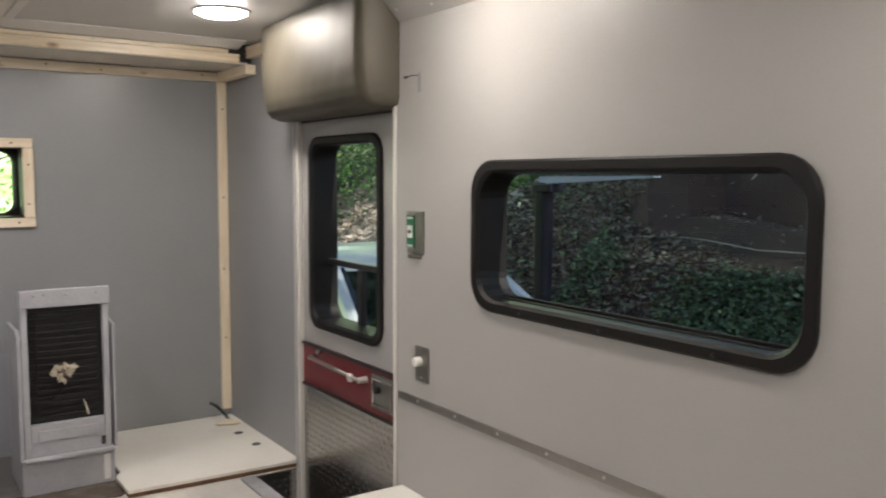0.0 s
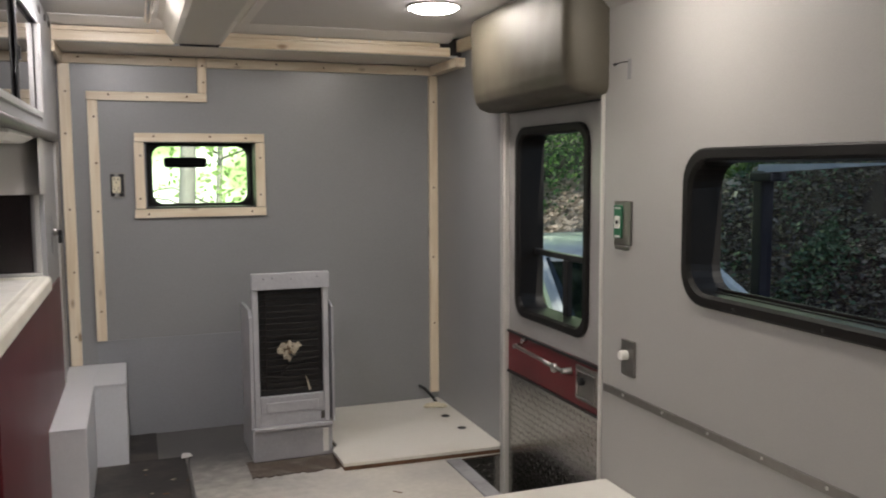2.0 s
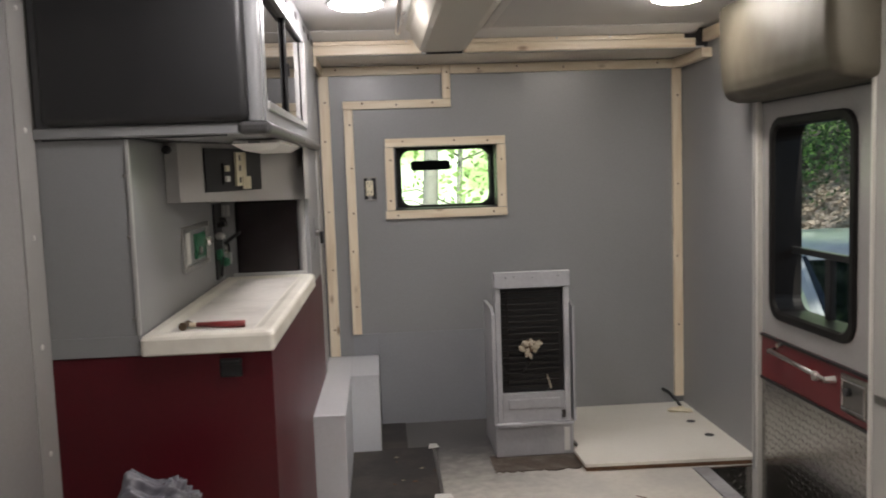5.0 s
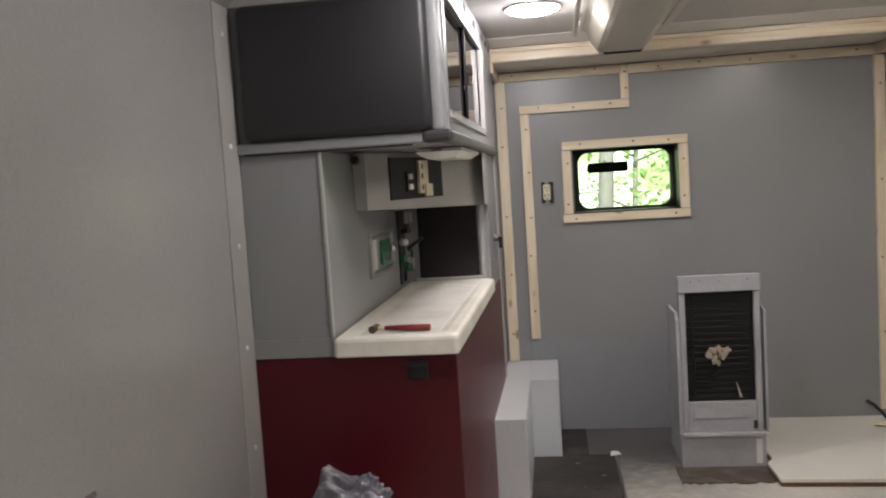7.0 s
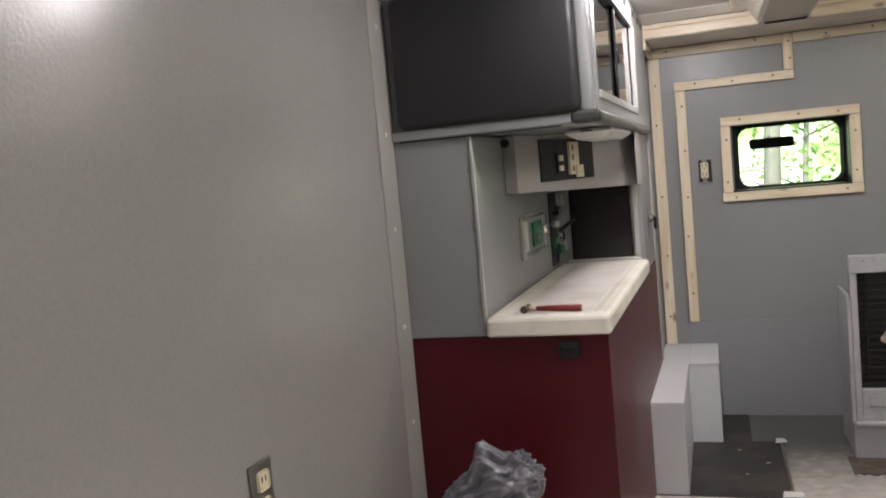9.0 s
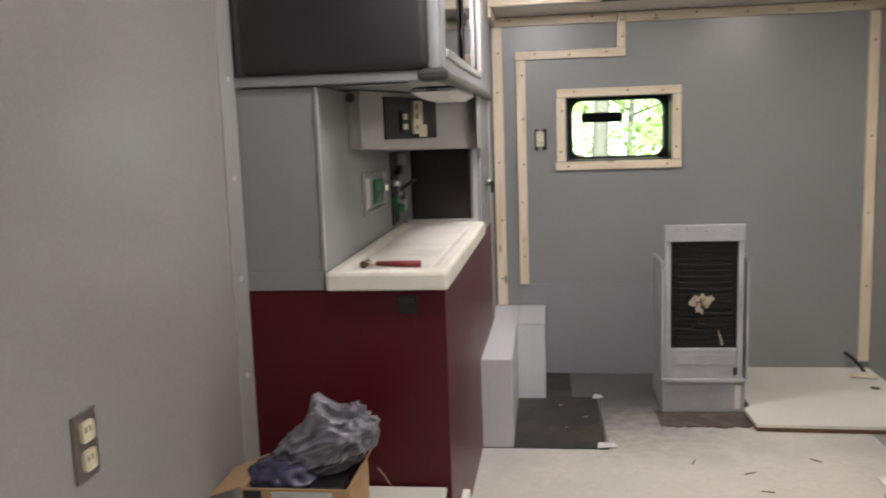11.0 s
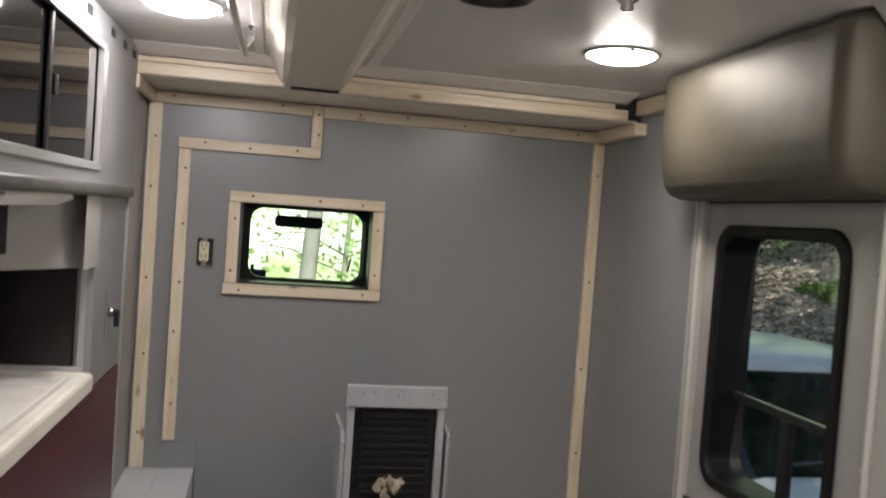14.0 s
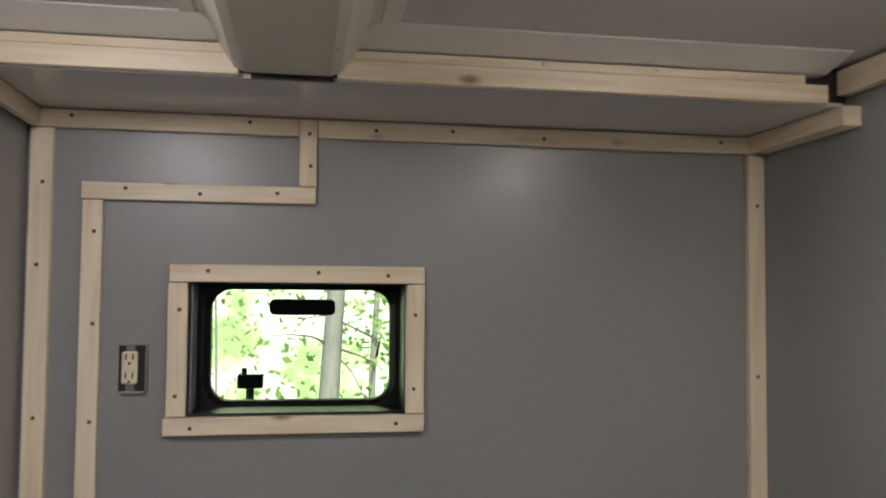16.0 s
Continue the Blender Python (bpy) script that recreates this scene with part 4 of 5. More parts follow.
heater = thing("heater_unit", (1.165, 3.55, 0), "grey painted floor heater with its grille removed, coil showing", "heater")
HX0, HX1, HY = 1.020, 1.314, 3.378
bm = bmesh.new()
box(HX0, HX0 + 0.022, HY, HY + 0.022, 0.14, 0.679, 0.003, bm=bm)
box(HX1 - 0.022, HX1, HY, HY + 0.022, 0.14, 0.679, 0.003, bm=bm)
part("frame", bm, GREY_UNIT, heater)
part("top_block", box(HX0 - 0.003, HX1 + 0.003, HY - 0.008, HY + 0.014, 0.680, 0.744, 0.003), GREY_UNIT, heater, "pale top rail with nail holes")
for u, v in ((0.045, 0.724), (0.078, 0.727), (0.150, 0.721), (0.252, 0.725)):
    screw(heater, (HX0 + u, HY - 0.008, v), (0, -1, 0), GREY_CAB)
part("lower_front", box(HX0 + 0.022, HX1 - 0.022, HY + 0.004, HY + 0.03, 0.140, 0.258, 0.003), GREY_UNIT, heater, "dented lower front panel")
part("dent", box(HX0 + 0.045, HX1 - 0.045, HY + 0.0005, HY + 0.005, 0.196, 0.236, 0.002), GREY_UNIT, heater, "raised stamped rib")
part("lip", box(HX0 - 0.006, HX1 + 0.008, HY - 0.016, HY + 0.01, 0.127, 0.142, 0.004), GREY_UNIT, heater, "folded lip")
part("base", box(HX0 - 0.010, HX1 + 0.008, HY, HY + 0.30, 0.0045, 0.129, 0.004), GREY_UNIT, heater, "boxed base")
part("scar", box(HX1 - 0.030, HX1 - 0.008, HY - 0.003, HY + 0.0005, 0.02, 0.115, 0.001), WHITE_PLASTIC, heater, "patch of bare white filler")
bm = bmesh.new()
loft([[Vector((x, y, z)) for y, z in ((HY - 0.004, 0.139), (HY - 0.004, 0.575), (HY + 0.03, 0.600), (HY + 0.25, 0.600), (HY + 0.25, 0.139))] for x in (HX0 - 0.014, HX0 - 0.002)], cap=True, bm=bm)
part("side_panel", bm, GREY_UNIT, heater, "grey side cheek with bent edge")
bm = bmesh.new()
loft([[Vector((x, y, z)) for y, z in ((HY - 0.004, 0.139), (HY - 0.004, 0.600), (HY + 0.08, 0.618), (HY + 0.32, 0.618), (HY + 0.32, 0.139))] for x in (HX1 + 0.010, HX1 + 0.019)], cap=True, bm=bm)
part("side_panel", bm, GREY_UNIT, heater, "grey side cheek with bent edge")
# thin black plate in place of the shade inside the unit
part("cavity", box(HX0 + 0.002, HX1 - 0.002, HY + 0.032, HY + 0.048, 0.139, 0.679), BLACK, heater, "black plate standing in for the shaded inside of the unit")
for k in range(17):
    z = 0.278 + k * 0.0235
    part("fin", box(HX0 + 0.030, HX1 - 0.040, HY + 0.018, HY + 0.030, z, z + 0.007, 0.001), COIL, heater)
part("fin_guide", tube([(HX0 + 0.05, HY + 0.015, 0.28), (HX0 + 0.05, HY + 0.015, 0.68)], 0.004, 6), COIL, heater)
knot = part("valve", lathe([(0.004, -0.02), (0.022, -0.016), (0.026, 0), (0.02, 0.02), (0.012, 0.03)], (1.152, HY + 0.004, 0.448), "y", 12), RUST, heater, "round valve stub")
tape_rng = random.Random(5)
for k, (deg, away, rx, rz) in enumerate(((20, 0.030, 0.020, 0.013), (75, 0.020, 0.015, 0.009), (140, 0.024, 0.018, 0.011), (185, 0.032, 0.013, 0.012), (245, 0.027, 0.021, 0.008), (268, 0.036, 0.018, 0.007), (330, 0.024, 0.012, 0.010))):
    ang = radians(deg)
    dx, dz, turn = away * math.cos(ang), away * 0.85 * math.sin(ang), deg + tape_rng.uniform(-40, 40)
    bm = bmesh.new()
    bmesh.ops.create_icosphere(bm, subdivisions=3, radius=1)
    for v in bm.verts:
        d = v.co.copy()
        n = noise.noise(d * 1.4 + Vector((k * 9, 3, 1))) + 0.6 * noise.noise(d * 3.3 + Vector((k * 7, 0, 1)))
        d *= 0.92 + 0.85 * n
        c, t = math.cos(radians(turn)), math.sin(radians(turn))
        x, z = d.x * rx, d.z * rz
        v.co = Vector((1.152 + dx + x * c - z * t, HY - 0.012 + d.y * 0.009, 0.446 + dz + x * t + z * c))
    part("tape", bm, DIRTY_WHITE, knot, "torn dirty white tape")
part("hose", tube([(1.150, HY + 0.008, 0.43), (1.155, HY + 0.010, 0.38), (1.12, HY + 0.010, 0.335), (1.06, HY + 0.010, 0.34), (1.045, HY + 0.012, 0.37)], 0.0045, 8), COIL, heater, "thin dark pipe")
part("hose", tube([(1.222, HY + 0.012, 0.330), (1.230, HY + 0.008, 0.302), (1.236, HY + 0.004, 0.275)], [0.002, 0.004, 0.005], 8), DIRTY_WHITE, heater, "short white tube end")
part("bracket", box(HX1 - 0.036, HX1 - 0.022, HY - 0.003, HY + 0.004, 0.155, 0.185), FLOOR_AND_GAP_DARK, heater)

board = thing("floor_board", (1.62, 3.5, 0.004), "thin white melamine board on the floor, raw edge", "board")
bm = bmesh.new()
pts = ((1.319, 3.176), (1.970, 3.152), (1.971, 3.170), (1.971, 3.928), (1.345, 3.928), (1.345, 3.40), (1.316, 3.345))
loft([[Vector((x, y, z)) for x, y in pts] for z in (0.018, 0.030)], cap=True, bm=bm)
part("top", bm, WHITE, board, "white melamine face")
bm = bmesh.new()
loft([[Vector((x + (0.004 if x < 1.4 else 0), y + 0.004, z)) for x, y in pts] for z in (0.0015, 0.0178)], cap=True, bm=bm)
part("core", bm, CHIPBOARD, board, "raw brown chipboard core")
for x, y in ((1.893, 3.62), (1.898, 3.43)):
    part("hole", lathe([(0.019, 0), (0.019, 0.0012), (0.001, 0.0012)], (x, y, 0.0301), "z", 16), BLACK, board, "dark drilled cable hole")
cable = thing("cable_end", (1.87, 3.80, 0.031), "cut black cable with a pale connector on the white board", "cable")
part("wire", tube([(1.875, 3.928, 0.095), (1.887, 3.885, 0.090), (1.907, 3.835, 0.062), (1.915, 3.80, 0.042)], 0.007, 8), BLACK, cable, "black cable", smooth=True)
for cx, cy, rx, ry, rz in ((1.890, 3.770, 0.046, 0.024, 0.012), (1.925, 3.752, 0.024, 0.018, 0.010)):
    bm = bmesh.new()
    bmesh.ops.create_icosphere(bm, subdivisions=3, radius=1)
    for v in bm.verts:
        d = v.co.copy()
        d *= 0.95 + 0.45 * noise.noise(d * 1.7 + Vector((cx * 9, cy, 2)))
        v.co = Vector((cx + d.x * rx, cy + d.y * ry, 0.0305 + max(0.0, d.z + 0.8) * rz))
    part("connector", bm, IVORY, cable, "pale crumpled plastic connector")
splinter = part("wood_splinter", sheet([(1.212, 2.655, 0.0005), (1.250, 2.646, 0.0005), (1.249, 2.650, 0.0005), (1.214, 2.659, 0.0005)], 0.002), CHIPBOARD)
tagged(splinter, "thin dark wood splinter lying on the pale floor", "splinter", "splinters on the floor")
for x, y, turn in ((-0.02, 0.14, 35), (-0.18, 0.23, 80), (0.22, 0.26, 150)):
    copy_thing(splinter, Matrix.Translation((1.23 + x, 2.65 + y, 0)) @ pose(0, 0, 0, 0, 0, turn) @ Matrix.Translation((-1.23, -2.65, 0)))
snip = thing("cut_wire", (0.15, BACK - 0.006, 0.239), "thin pale cut wire leaning on the red cabinet", "wire")
part("wire", tube([(0.134, BACK - 0.006, 0.283), (0.149, BACK - 0.006, 0.266), (0.160, BACK - 0.010, 0.250), (0.168, BACK - 0.014, 0.2395)], 0.0009, 6), IVORY, snip)

# bench on the right, wheel box on the left
# both bodies are unseen, coloured dark red to cut bounced light
bench = thing("bench", (1.66, 1.0, 0), "low white topped bench along the side wall", "bench")
part("top", box(1.405, RIGHT - 0.002, REAR + 0.01, 2.283, 0.190, 0.210, 0.003), WHITE, bench, "white melamine top")
part("body", box(1.42, RIGHT - 0.004, REAR + 0.02, 2.27, 0.0, 0.1895), RED, bench, "unseen front, dark red to cut bounced light")
wheel = thing("wheel_box", (0.05, 1.2, 0), "low white topped box along the side wall", "bench")
part("top", box(LEFT + 0.002, 0.312, REAR + 0.01, BACK - 0.012, 0.222, 0.238, 0.003), WHITE, wheel, "white melamine top")
part("body", box(LEFT + 0.003, 0.30, REAR + 0.02, BACK - 0.02, 0.0, 0.2215), RED, wheel, "unseen front, dark red to cut bounced light")
scrap = thing("board_scrap", (0.35, 2.3, 0), "small white board offcut leaning on the red cabinet", "board")
bm = bmesh.new()
loft([[Vector((0.318, y, 0.0)), Vector((0.365, y, 0.0)), Vector((0.345, y, 0.13)), Vector((0.327, y, 0.13))] for y in (2.20, 2.34)], cap=True, bm=bm)
part("offcut", bm, WHITE, scrap)

# cardboard box with things in it
carton = thing("cardboard_box", (0.03, 1.84, 0.239), "open brown cardboard box with printed pale label", "box")
Z0, Z1 = 0.239, 0.386
bm = bmesh.new()
for a in ((-0.085, 0.150, 1.745, 1.750), (-0.085, 0.150, 1.935, 1.940), (-0.085, -0.080, 1.75, 1.935), (0.145, 0.150, 1.75, 1.935)):
    box(a[0], a[1], a[2], a[3], Z0, Z1, bm=bm)
box(-0.08, 0.145, 1.75, 1.935, Z0, Z0 + 0.004, bm=bm)
part("body", bm, CARD, carton)


part("flap", sheet([(-0.085, 1.75, Z1), (-0.085, 1.935, Z1), (-0.165, 1.925, Z1 - 0.030), (-0.165, 1.765, Z1 - 0.030)]), CARD, carton, "folded down flap")
part("flap", sheet([(0.150, 1.755, Z1), (0.150, 1.935, Z1), (0.166, 1.935, Z1 + 0.030), (0.160, 1.765, Z1 + 0.018)]), CARD, carton, "raised flap")
lab = part("label", box(-0.018, 0.114, 1.7425, 1.7445, Z0 + 0.01, Z1 - 0.006), LABEL, carton, "pale printed label")
for k in range(6):
    part("print_bar", box(-0.006 + k * 0.019, 0.003 + k * 0.019, 1.7412, 1.7424, Z0 + 0.03, Z1 - 0.02 - 0.006 * (k % 3)), INK, lab)
part("tape", box(-0.080, -0.04, 1.7430, 1.7448, Z1 - 0.035, Z1 - 0.004), BLACK, carton, "black tape")
stuffing = thing("black_tool_case", (0.1, 1.86, 0.244), "black plastic case standing in the cardboard box", "tool case")
part("body", box(0.06, 0.138, 1.76, 1.925, 0.2435, 0.384, 0.008), BLACK, stuffing)

bagthing = thing("plastic_bag", (0.02, 1.88, 0.244), "crumpled grey translucent plastic bag heaped in a carton", "plastic bag")
along, across = Vector((0.90, 0, 0.44)), Vector((-0.44, 0, 0.90))
bm = bmesh.new()
bmesh.ops.create_icosphere(bm, subdivisions=6, radius=1)
for v in bm.verts:
    d = v.co.normalized()
    a, b, c = d.x, d.y, d.z
    # long folds run down the sack, small crumples cross them
    q = Vector((a * 1.1, b * 2.6, c * 2.6))
    fold = 0.34 * abs(noise.noise(q * 0.95 + Vector((4, 2, 1)))) + 0.22 * abs(noise.noise(q * 2.1 + Vector((1, 7, 3)))) + 0.10 * abs(noise.noise(Vector((a * 5, b * 5, c * 5))))
    r = 1.12 - fold * 1.25
    ear = 0.70 * math.exp(-((a - 0.28) / 0.20) ** 2) * max(0.0, c) ** 2 + 0.14 * math.exp(-((a - 0.80) / 0.22) ** 2) * max(0.0, c + 0.35)
    notch = -0.16 * math.exp(-((a - 0.60) / 0.14) ** 2) * max(0.0, c)
    v.co = Vector((0.062, 1.880, 0.432)) + along * a * 0.140 * (r * 0.5 + 0.5) + Vector((0, 1, 0)) * b * 0.078 * r + across * (c * r + ear + notch) * (0.066 + 0.012 * a)
part("film", bm, BAG, bagthing, smooth=True)
bm = bmesh.new()
bmesh.ops.create_icosphere(bm, subdivisions=4, radius=1)
for v in bm.verts:
    d = v.co.normalized()
    r = 1.15 - 0.55 * abs(noise.noise(d * 1.6 + Vector((1, 8, 4)))) - 0.15 * abs(noise.noise(d * 3.4))
    v.co = Vector((d.x * 0.085, d.y * 0.070, d.z * 0.040)) * r + Vector((-0.010, 1.835, 0.380))
part("fold", bm, mat("dark_blue_film", (0.045, 0.045, 0.085), 0.16, var=0.4, scale=16, bump=0.4), bagthing, "dark bluish fold of the bag", smooth=True)

# ---- right wall fittings ----
def plate_on_right(name, y0, y1, z0, z1, label, cat, m=STEEL):
    th = thing(name, (RIGHT, (y0 + y1) / 2, z0), label, cat)
    part("cover_plate", box(RIGHT - 0.006, RIGHT - 0.0005, y0, y1, z0, z1, 0.003), m, th, "stainless cover plate")
    return th


g1 = plate_on_right("oxygen_outlet", 2.163, 2.253, 0.922, 1.047, "green oxygen outlet on a stainless wall plate", "gas outlet")
body = part("valve_body", box(RIGHT - 0.009, RIGHT - 0.0055, 2.206, 2.249, 0.940, 1.034, 0.002), GREEN, g1, "green enamel outlet body")
part("socket", box(RIGHT - 0.011, RIGHT - 0.0088, 2.215, 2.240, 0.968, 1.004, 0.003), WHITE_PLASTIC, body, "white socket face")
part("socket_hole", lathe([(0.006, 0), (0.006, -0.002), (0.001, -0.002)], (RIGHT - 0.011, 2.2275, 0.986), "x", 10), BLACK, body)
for z in (0.945, 1.026):
    part("mark", box(RIGHT - 0.0100, RIGHT - 0.0088, 2.214, 2.241, z - 0.003, z + 0.003), LABEL, body)
part("lower_tab", box(RIGHT - 0.012, RIGHT - 0.0055, 2.170, 2.240, 0.908, 0.921, 0.004), STEEL, g1, "dull metal tab")
g2 = plate_on_right("dimmer_switch", 2.136, 2.206, 0.550, 0.654, "white dimmer knob on a stainless wall plate", "switch")
part("knob", lathe([(0.014, 0), (0.0135, -0.018), (0.010, -0.022), (0.001, -0.022)], (RIGHT - 0.006, 2.178, 0.610), "x", 16), WHITE_PLASTIC, g2, "white round knob")
for z in (0.562, 0.643):
    screw(g2, (RIGHT - 0.006, 2.171, z), (-1, 0, 0), STEEL)
rail2 = setting("trim_wall_rail", box(RIGHT - 0.006, RIGHT - 0.0005, REAR + 0.02, 2.300, 0.476, 0.500, 0.002), STEEL, "flat metal strip along the wall with screws")
for y in np.arange(0.1, 2.3, 0.19):
    screw(rail2, (RIGHT - 0.006, y, 0.490), (-1, 0, 0), ALU)
hook = thing("wall_wire", (RIGHT, 2.23, 1.42), "short cut wire sticking out of the side wall", "wire")
part("wire", tube([(RIGHT, 2.197, 1.434), (RIGHT - 0.012, 2.212, 1.434), (RIGHT - 0.018, 2.224, 1.431), (RIGHT - 0.022, 2.236, 1.429)], [0.0016, 0.0016, 0.002, 0.005], 8), BLACK, hook)
part("smear", box(RIGHT - 0.0020, RIGHT - 0.0003, 2.182, 2.200, 1.385, 1.442, 0.0008), GREY_CAB, hook, "strip of grey tape below the hole")

pad = thing("padded_header", (1.88, 2.73, 1.36), "bronze grey padded vinyl cushion over the side door", "padding")
bm = bmesh.new()
rows = []
N = 40
for i in range(N + 1):
    f = i / N
    y = 2.300 + 0.872 * f
    e = min(f, 1 - f) * 0.855
    k = min(1.0, math.sqrt(max(0, 1 - (1 - min(e, 0.05) / 0.05) ** 2)))
    depth = 0.055 + (0.112 + 0.012 * math.sin(math.pi * f)) * k * (1 - 0.30 * f) / 1.0
    zt, zb = 1.694, 1.350 + 0.016 * (1 - k)
    prof = []
    for u, w in ((0, 0), (0.75, 0.0), (0.90, 0.012), (0.965, 0.045), (0.99, 0.10), (1.0, 0.22), (1.0, 0.45), (0.985, 0.68), (0.95, 0.82), (0.88, 0.91), (0.76, 0.965), (0.5, 1.0), (0, 1.0)):
        prof.append(Vector((DOOR - 0.004 - depth * u, y, zt + (zb - zt) * w)))
    fine = []
    for a, b in zip(prof, prof[1:]):
        fine += [a.lerp(b, q / 4) for q in range(4)]
    fine.append(prof[-1])
    for q in fine:
        if q.x < DOOR - 0.03 and 0.02 < f < 0.98:
            q.x += 0.0045 * noise.noise(Vector((0, q.y * 5.5, q.z * 5.5))) + 0.0016 * noise.noise(Vector((3, q.y * 17, q.z * 13)))
    rows.append(fine)
loft(rows, cap=True, bm=bm)
part("cushion", bm, PADDING, pad, "bronze grey vinyl cushion", smooth=True)
part("backing_board", box(DOOR - 0.0037, DOOR - 0.0003, 2.337, 3.084, 1.344, 1.684), PADDING_DARK, pad, "thin dark backing board")
# outlet plates
out = thing("outlet_plate", (LEFT, 1.335, 0.582), "stainless duplex outlet plate with ivory sockets", "outlet")
part("cover_plate", box(LEFT + 0.0005, LEFT + 0.005, 1.300, 1.370, 0.582, 0.696, 0.002), STEEL, out, "stainless cover plate")
for z in (0.615, 0.663):
    s = part("socket", box(LEFT + 0.005, LEFT + 0.009, 1.317, 1.353, z - 0.017, z + 0.017, 0.006), IVORY, out, "ivory socket")
    for dy in (-0.006, 0.006):
        part("slot", box(LEFT + 0.0088, LEFT + 0.0098, 1.335 + dy - 0.0012, 1.335 + dy + 0.0012, z - 0.002, z + 0.008), BLACK, s)
out2 = thing("open_outlet", (0.55, FRONT, 1.03), "bare ivory duplex outlet in an open wall box", "outlet")
part("wall_box", box(0.523, 0.580, FRONT - 0.003, FRONT - 0.0006, 1.030, 1.127, 0.001), BLACK, out2, "dark open box edge")
part("metal_strap", box(0.538, 0.556, FRONT - 0.008, FRONT - 0.003, 1.030, 1.126, 0.001), STEEL, out2, "metal strap")
bm = box(0.530, 0.563, FRONT - 0.016, FRONT - 0.0045, 1.045, 1.113, 0.005)
bent = bmesh.new()
for q in ((0.576, 0.582, 1.030, 1.127), (0.523, 0.582, 1.124, 1.130), (0.530, 0.575, 1.024, 1.030)):
    box(q[0], q[1], FRONT - 0.009, FRONT - 0.0006, q[2], q[3], 0.001, bm=bent)
part("box_rim", bent, STEEL, out2, "bent metal rim of the wall box")
b2 = part("socket_body", bm, IVORY, out2, "ivory socket body")
for z in (1.060, 1.098):
    for dx in (-0.007, 0.007):
        part("slot", box(0.5465 + dx - 0.0015, 0.5465 + dx + 0.0015, FRONT - 0.0170, FRONT - 0.0155, z - 0.002, z + 0.010), BLACK, b2)
    part("slot", box(0.544, 0.549, FRONT - 0.0170, FRONT - 0.0155, z - 0.012, z - 0.007), BLACK, b2)

# ---- ceiling fittings ----
for x, y, colour, watts, glow in LAMPS:
    lamp = thing("ceiling_lamp", (x, y, CEIL), "lit round recessed ceiling lamp with metal rim", "lamp", "round ceiling lamps")
    part("rim", lathe([(0.098, -0.0005), (0.098, -0.003), (0.094, -0.006), (0.0865, -0.006), (0.086, -0.0006)], (x, y, CEIL), "z", 32), ALU_PAINT, lamp, "thin metal rim", smooth=True)
    lens = glow_mat("lit_lens", colour, glow)
    part("lens", lathe([(0.086, -0.003), (0.082, -0.010), (0.067, -0.017), (0.042, -0.022), (0.002, -0.024)], (x, y, CEIL), "z", 32), lens, lamp, "glowing domed lens", smooth=True)
    for k in range(3):
        a = 0.4 + k * 2.094
        part("rim_clip", box(x + 0.091 * math.cos(a) - 0.006, x + 0.091 * math.cos(a) + 0.006, y + 0.091 * math.sin(a) - 0.005, y + 0.091 * math.sin(a) + 0.005, CEIL - 0.012, CEIL - 0.0065, 0.002), STEEL, lamp)
    bulb = bpy.data.lights.new("lamp_bulb", "POINT")
    bulb.shadow_soft_size, bulb.energy, bulb.color = 0.03, watts, colour
    new("lamp_bulb", bulb).location = (x, y, CEIL - 0.038)

duct = thing("ceiling_duct", (0.86, 2.0, 1.60), "pale plastic air duct along the ceiling with flared edges", "duct")
rows = []
for y in (REAR + 0.05, 3.50, 3.572, 3.588):
    k = 0.004 if y > 3.58 else 0.0
    rows.append([Vector((x, y, z)) for x, z in ((0.715, CEIL - 0.001), (0.735, CEIL - 0.010), (0.760, 1.645), (0.772, 1.628 + k), (0.790, 1.621 + k), (0.938, 1.621 + k), (0.956, 1.628 + k),
                 (0.970, 1.645), (0.998, CEIL - 0.010), (1.020, CEIL - 0.001))])
part("shell", loft(rows, cap=True), DUCT, duct, "smooth moulded shell", smooth=False)
# solid black strip that paints the shade of the gap
part("slot", box(0.80, 0.945, 3.578, 3.592, 1.614, 1.622), BLACK, duct, "black strip standing in for the shaded gap under the duct end")
for y in (2.2, 2.6, 3.0, 3.4):
    for x in (0.785, 0.945):
        screw(duct, (x, y, 1.6215), (0, 0, -1), ALU)
setting("trim_duct_left", box(0.690, 0.716, REAR + 0.05, 3.488, CEIL - 0.006, CEIL - 0.0005, 0.002), TRIM_PALE, "pale strip beside the duct")
setting("trim_duct_right", box(1.018, 1.050, REAR + 0.05, 3.488, CEIL - 0.006, CEIL - 0.0005, 0.002), TRIM_PALE, "pale strip beside the duct")

grab = thing("grab_rail", (0.672, 2.6, 1.62), "chrome overhead grab rail below the ceiling", "grab rail")
part("bar", tube([(0.660, 0.5, 1.632), (0.668, 2.4, 1.632), (0.674, 3.12, 1.630), (0.676, 3.155, 1.634)], 0.010, 12), CHROME, grab, "chrome tube", smooth=True)
for y in (3.09, 1.9):
    part("bracket", tube([(0.675, y, 1.636), (0.690, y + 0.01, 1.665), (0.692, y + 0.012, CEIL - 0.006)], [0.006, 0.007, 0.012], 8), CHROME, grab, "curved bracket")
spk = thing("ceiling_speaker", (1.158, 2.512, CEIL), "round black ceiling speaker", "speaker")
part("ring", lathe([(0.085, -0.0005), (0.085, -0.012), (0.075, -0.022), (0.062, -0.022), (0.060, -0.014)], (1.158, 2.512, CEIL), "z", 28), BLACK, spk, smooth=True)
part("cone", lathe([(0.060, -0.013), (0.03, -0.006), (0.001, -0.005)], (1.158, 2.512, CEIL), "z", 20), RUBBER, spk)
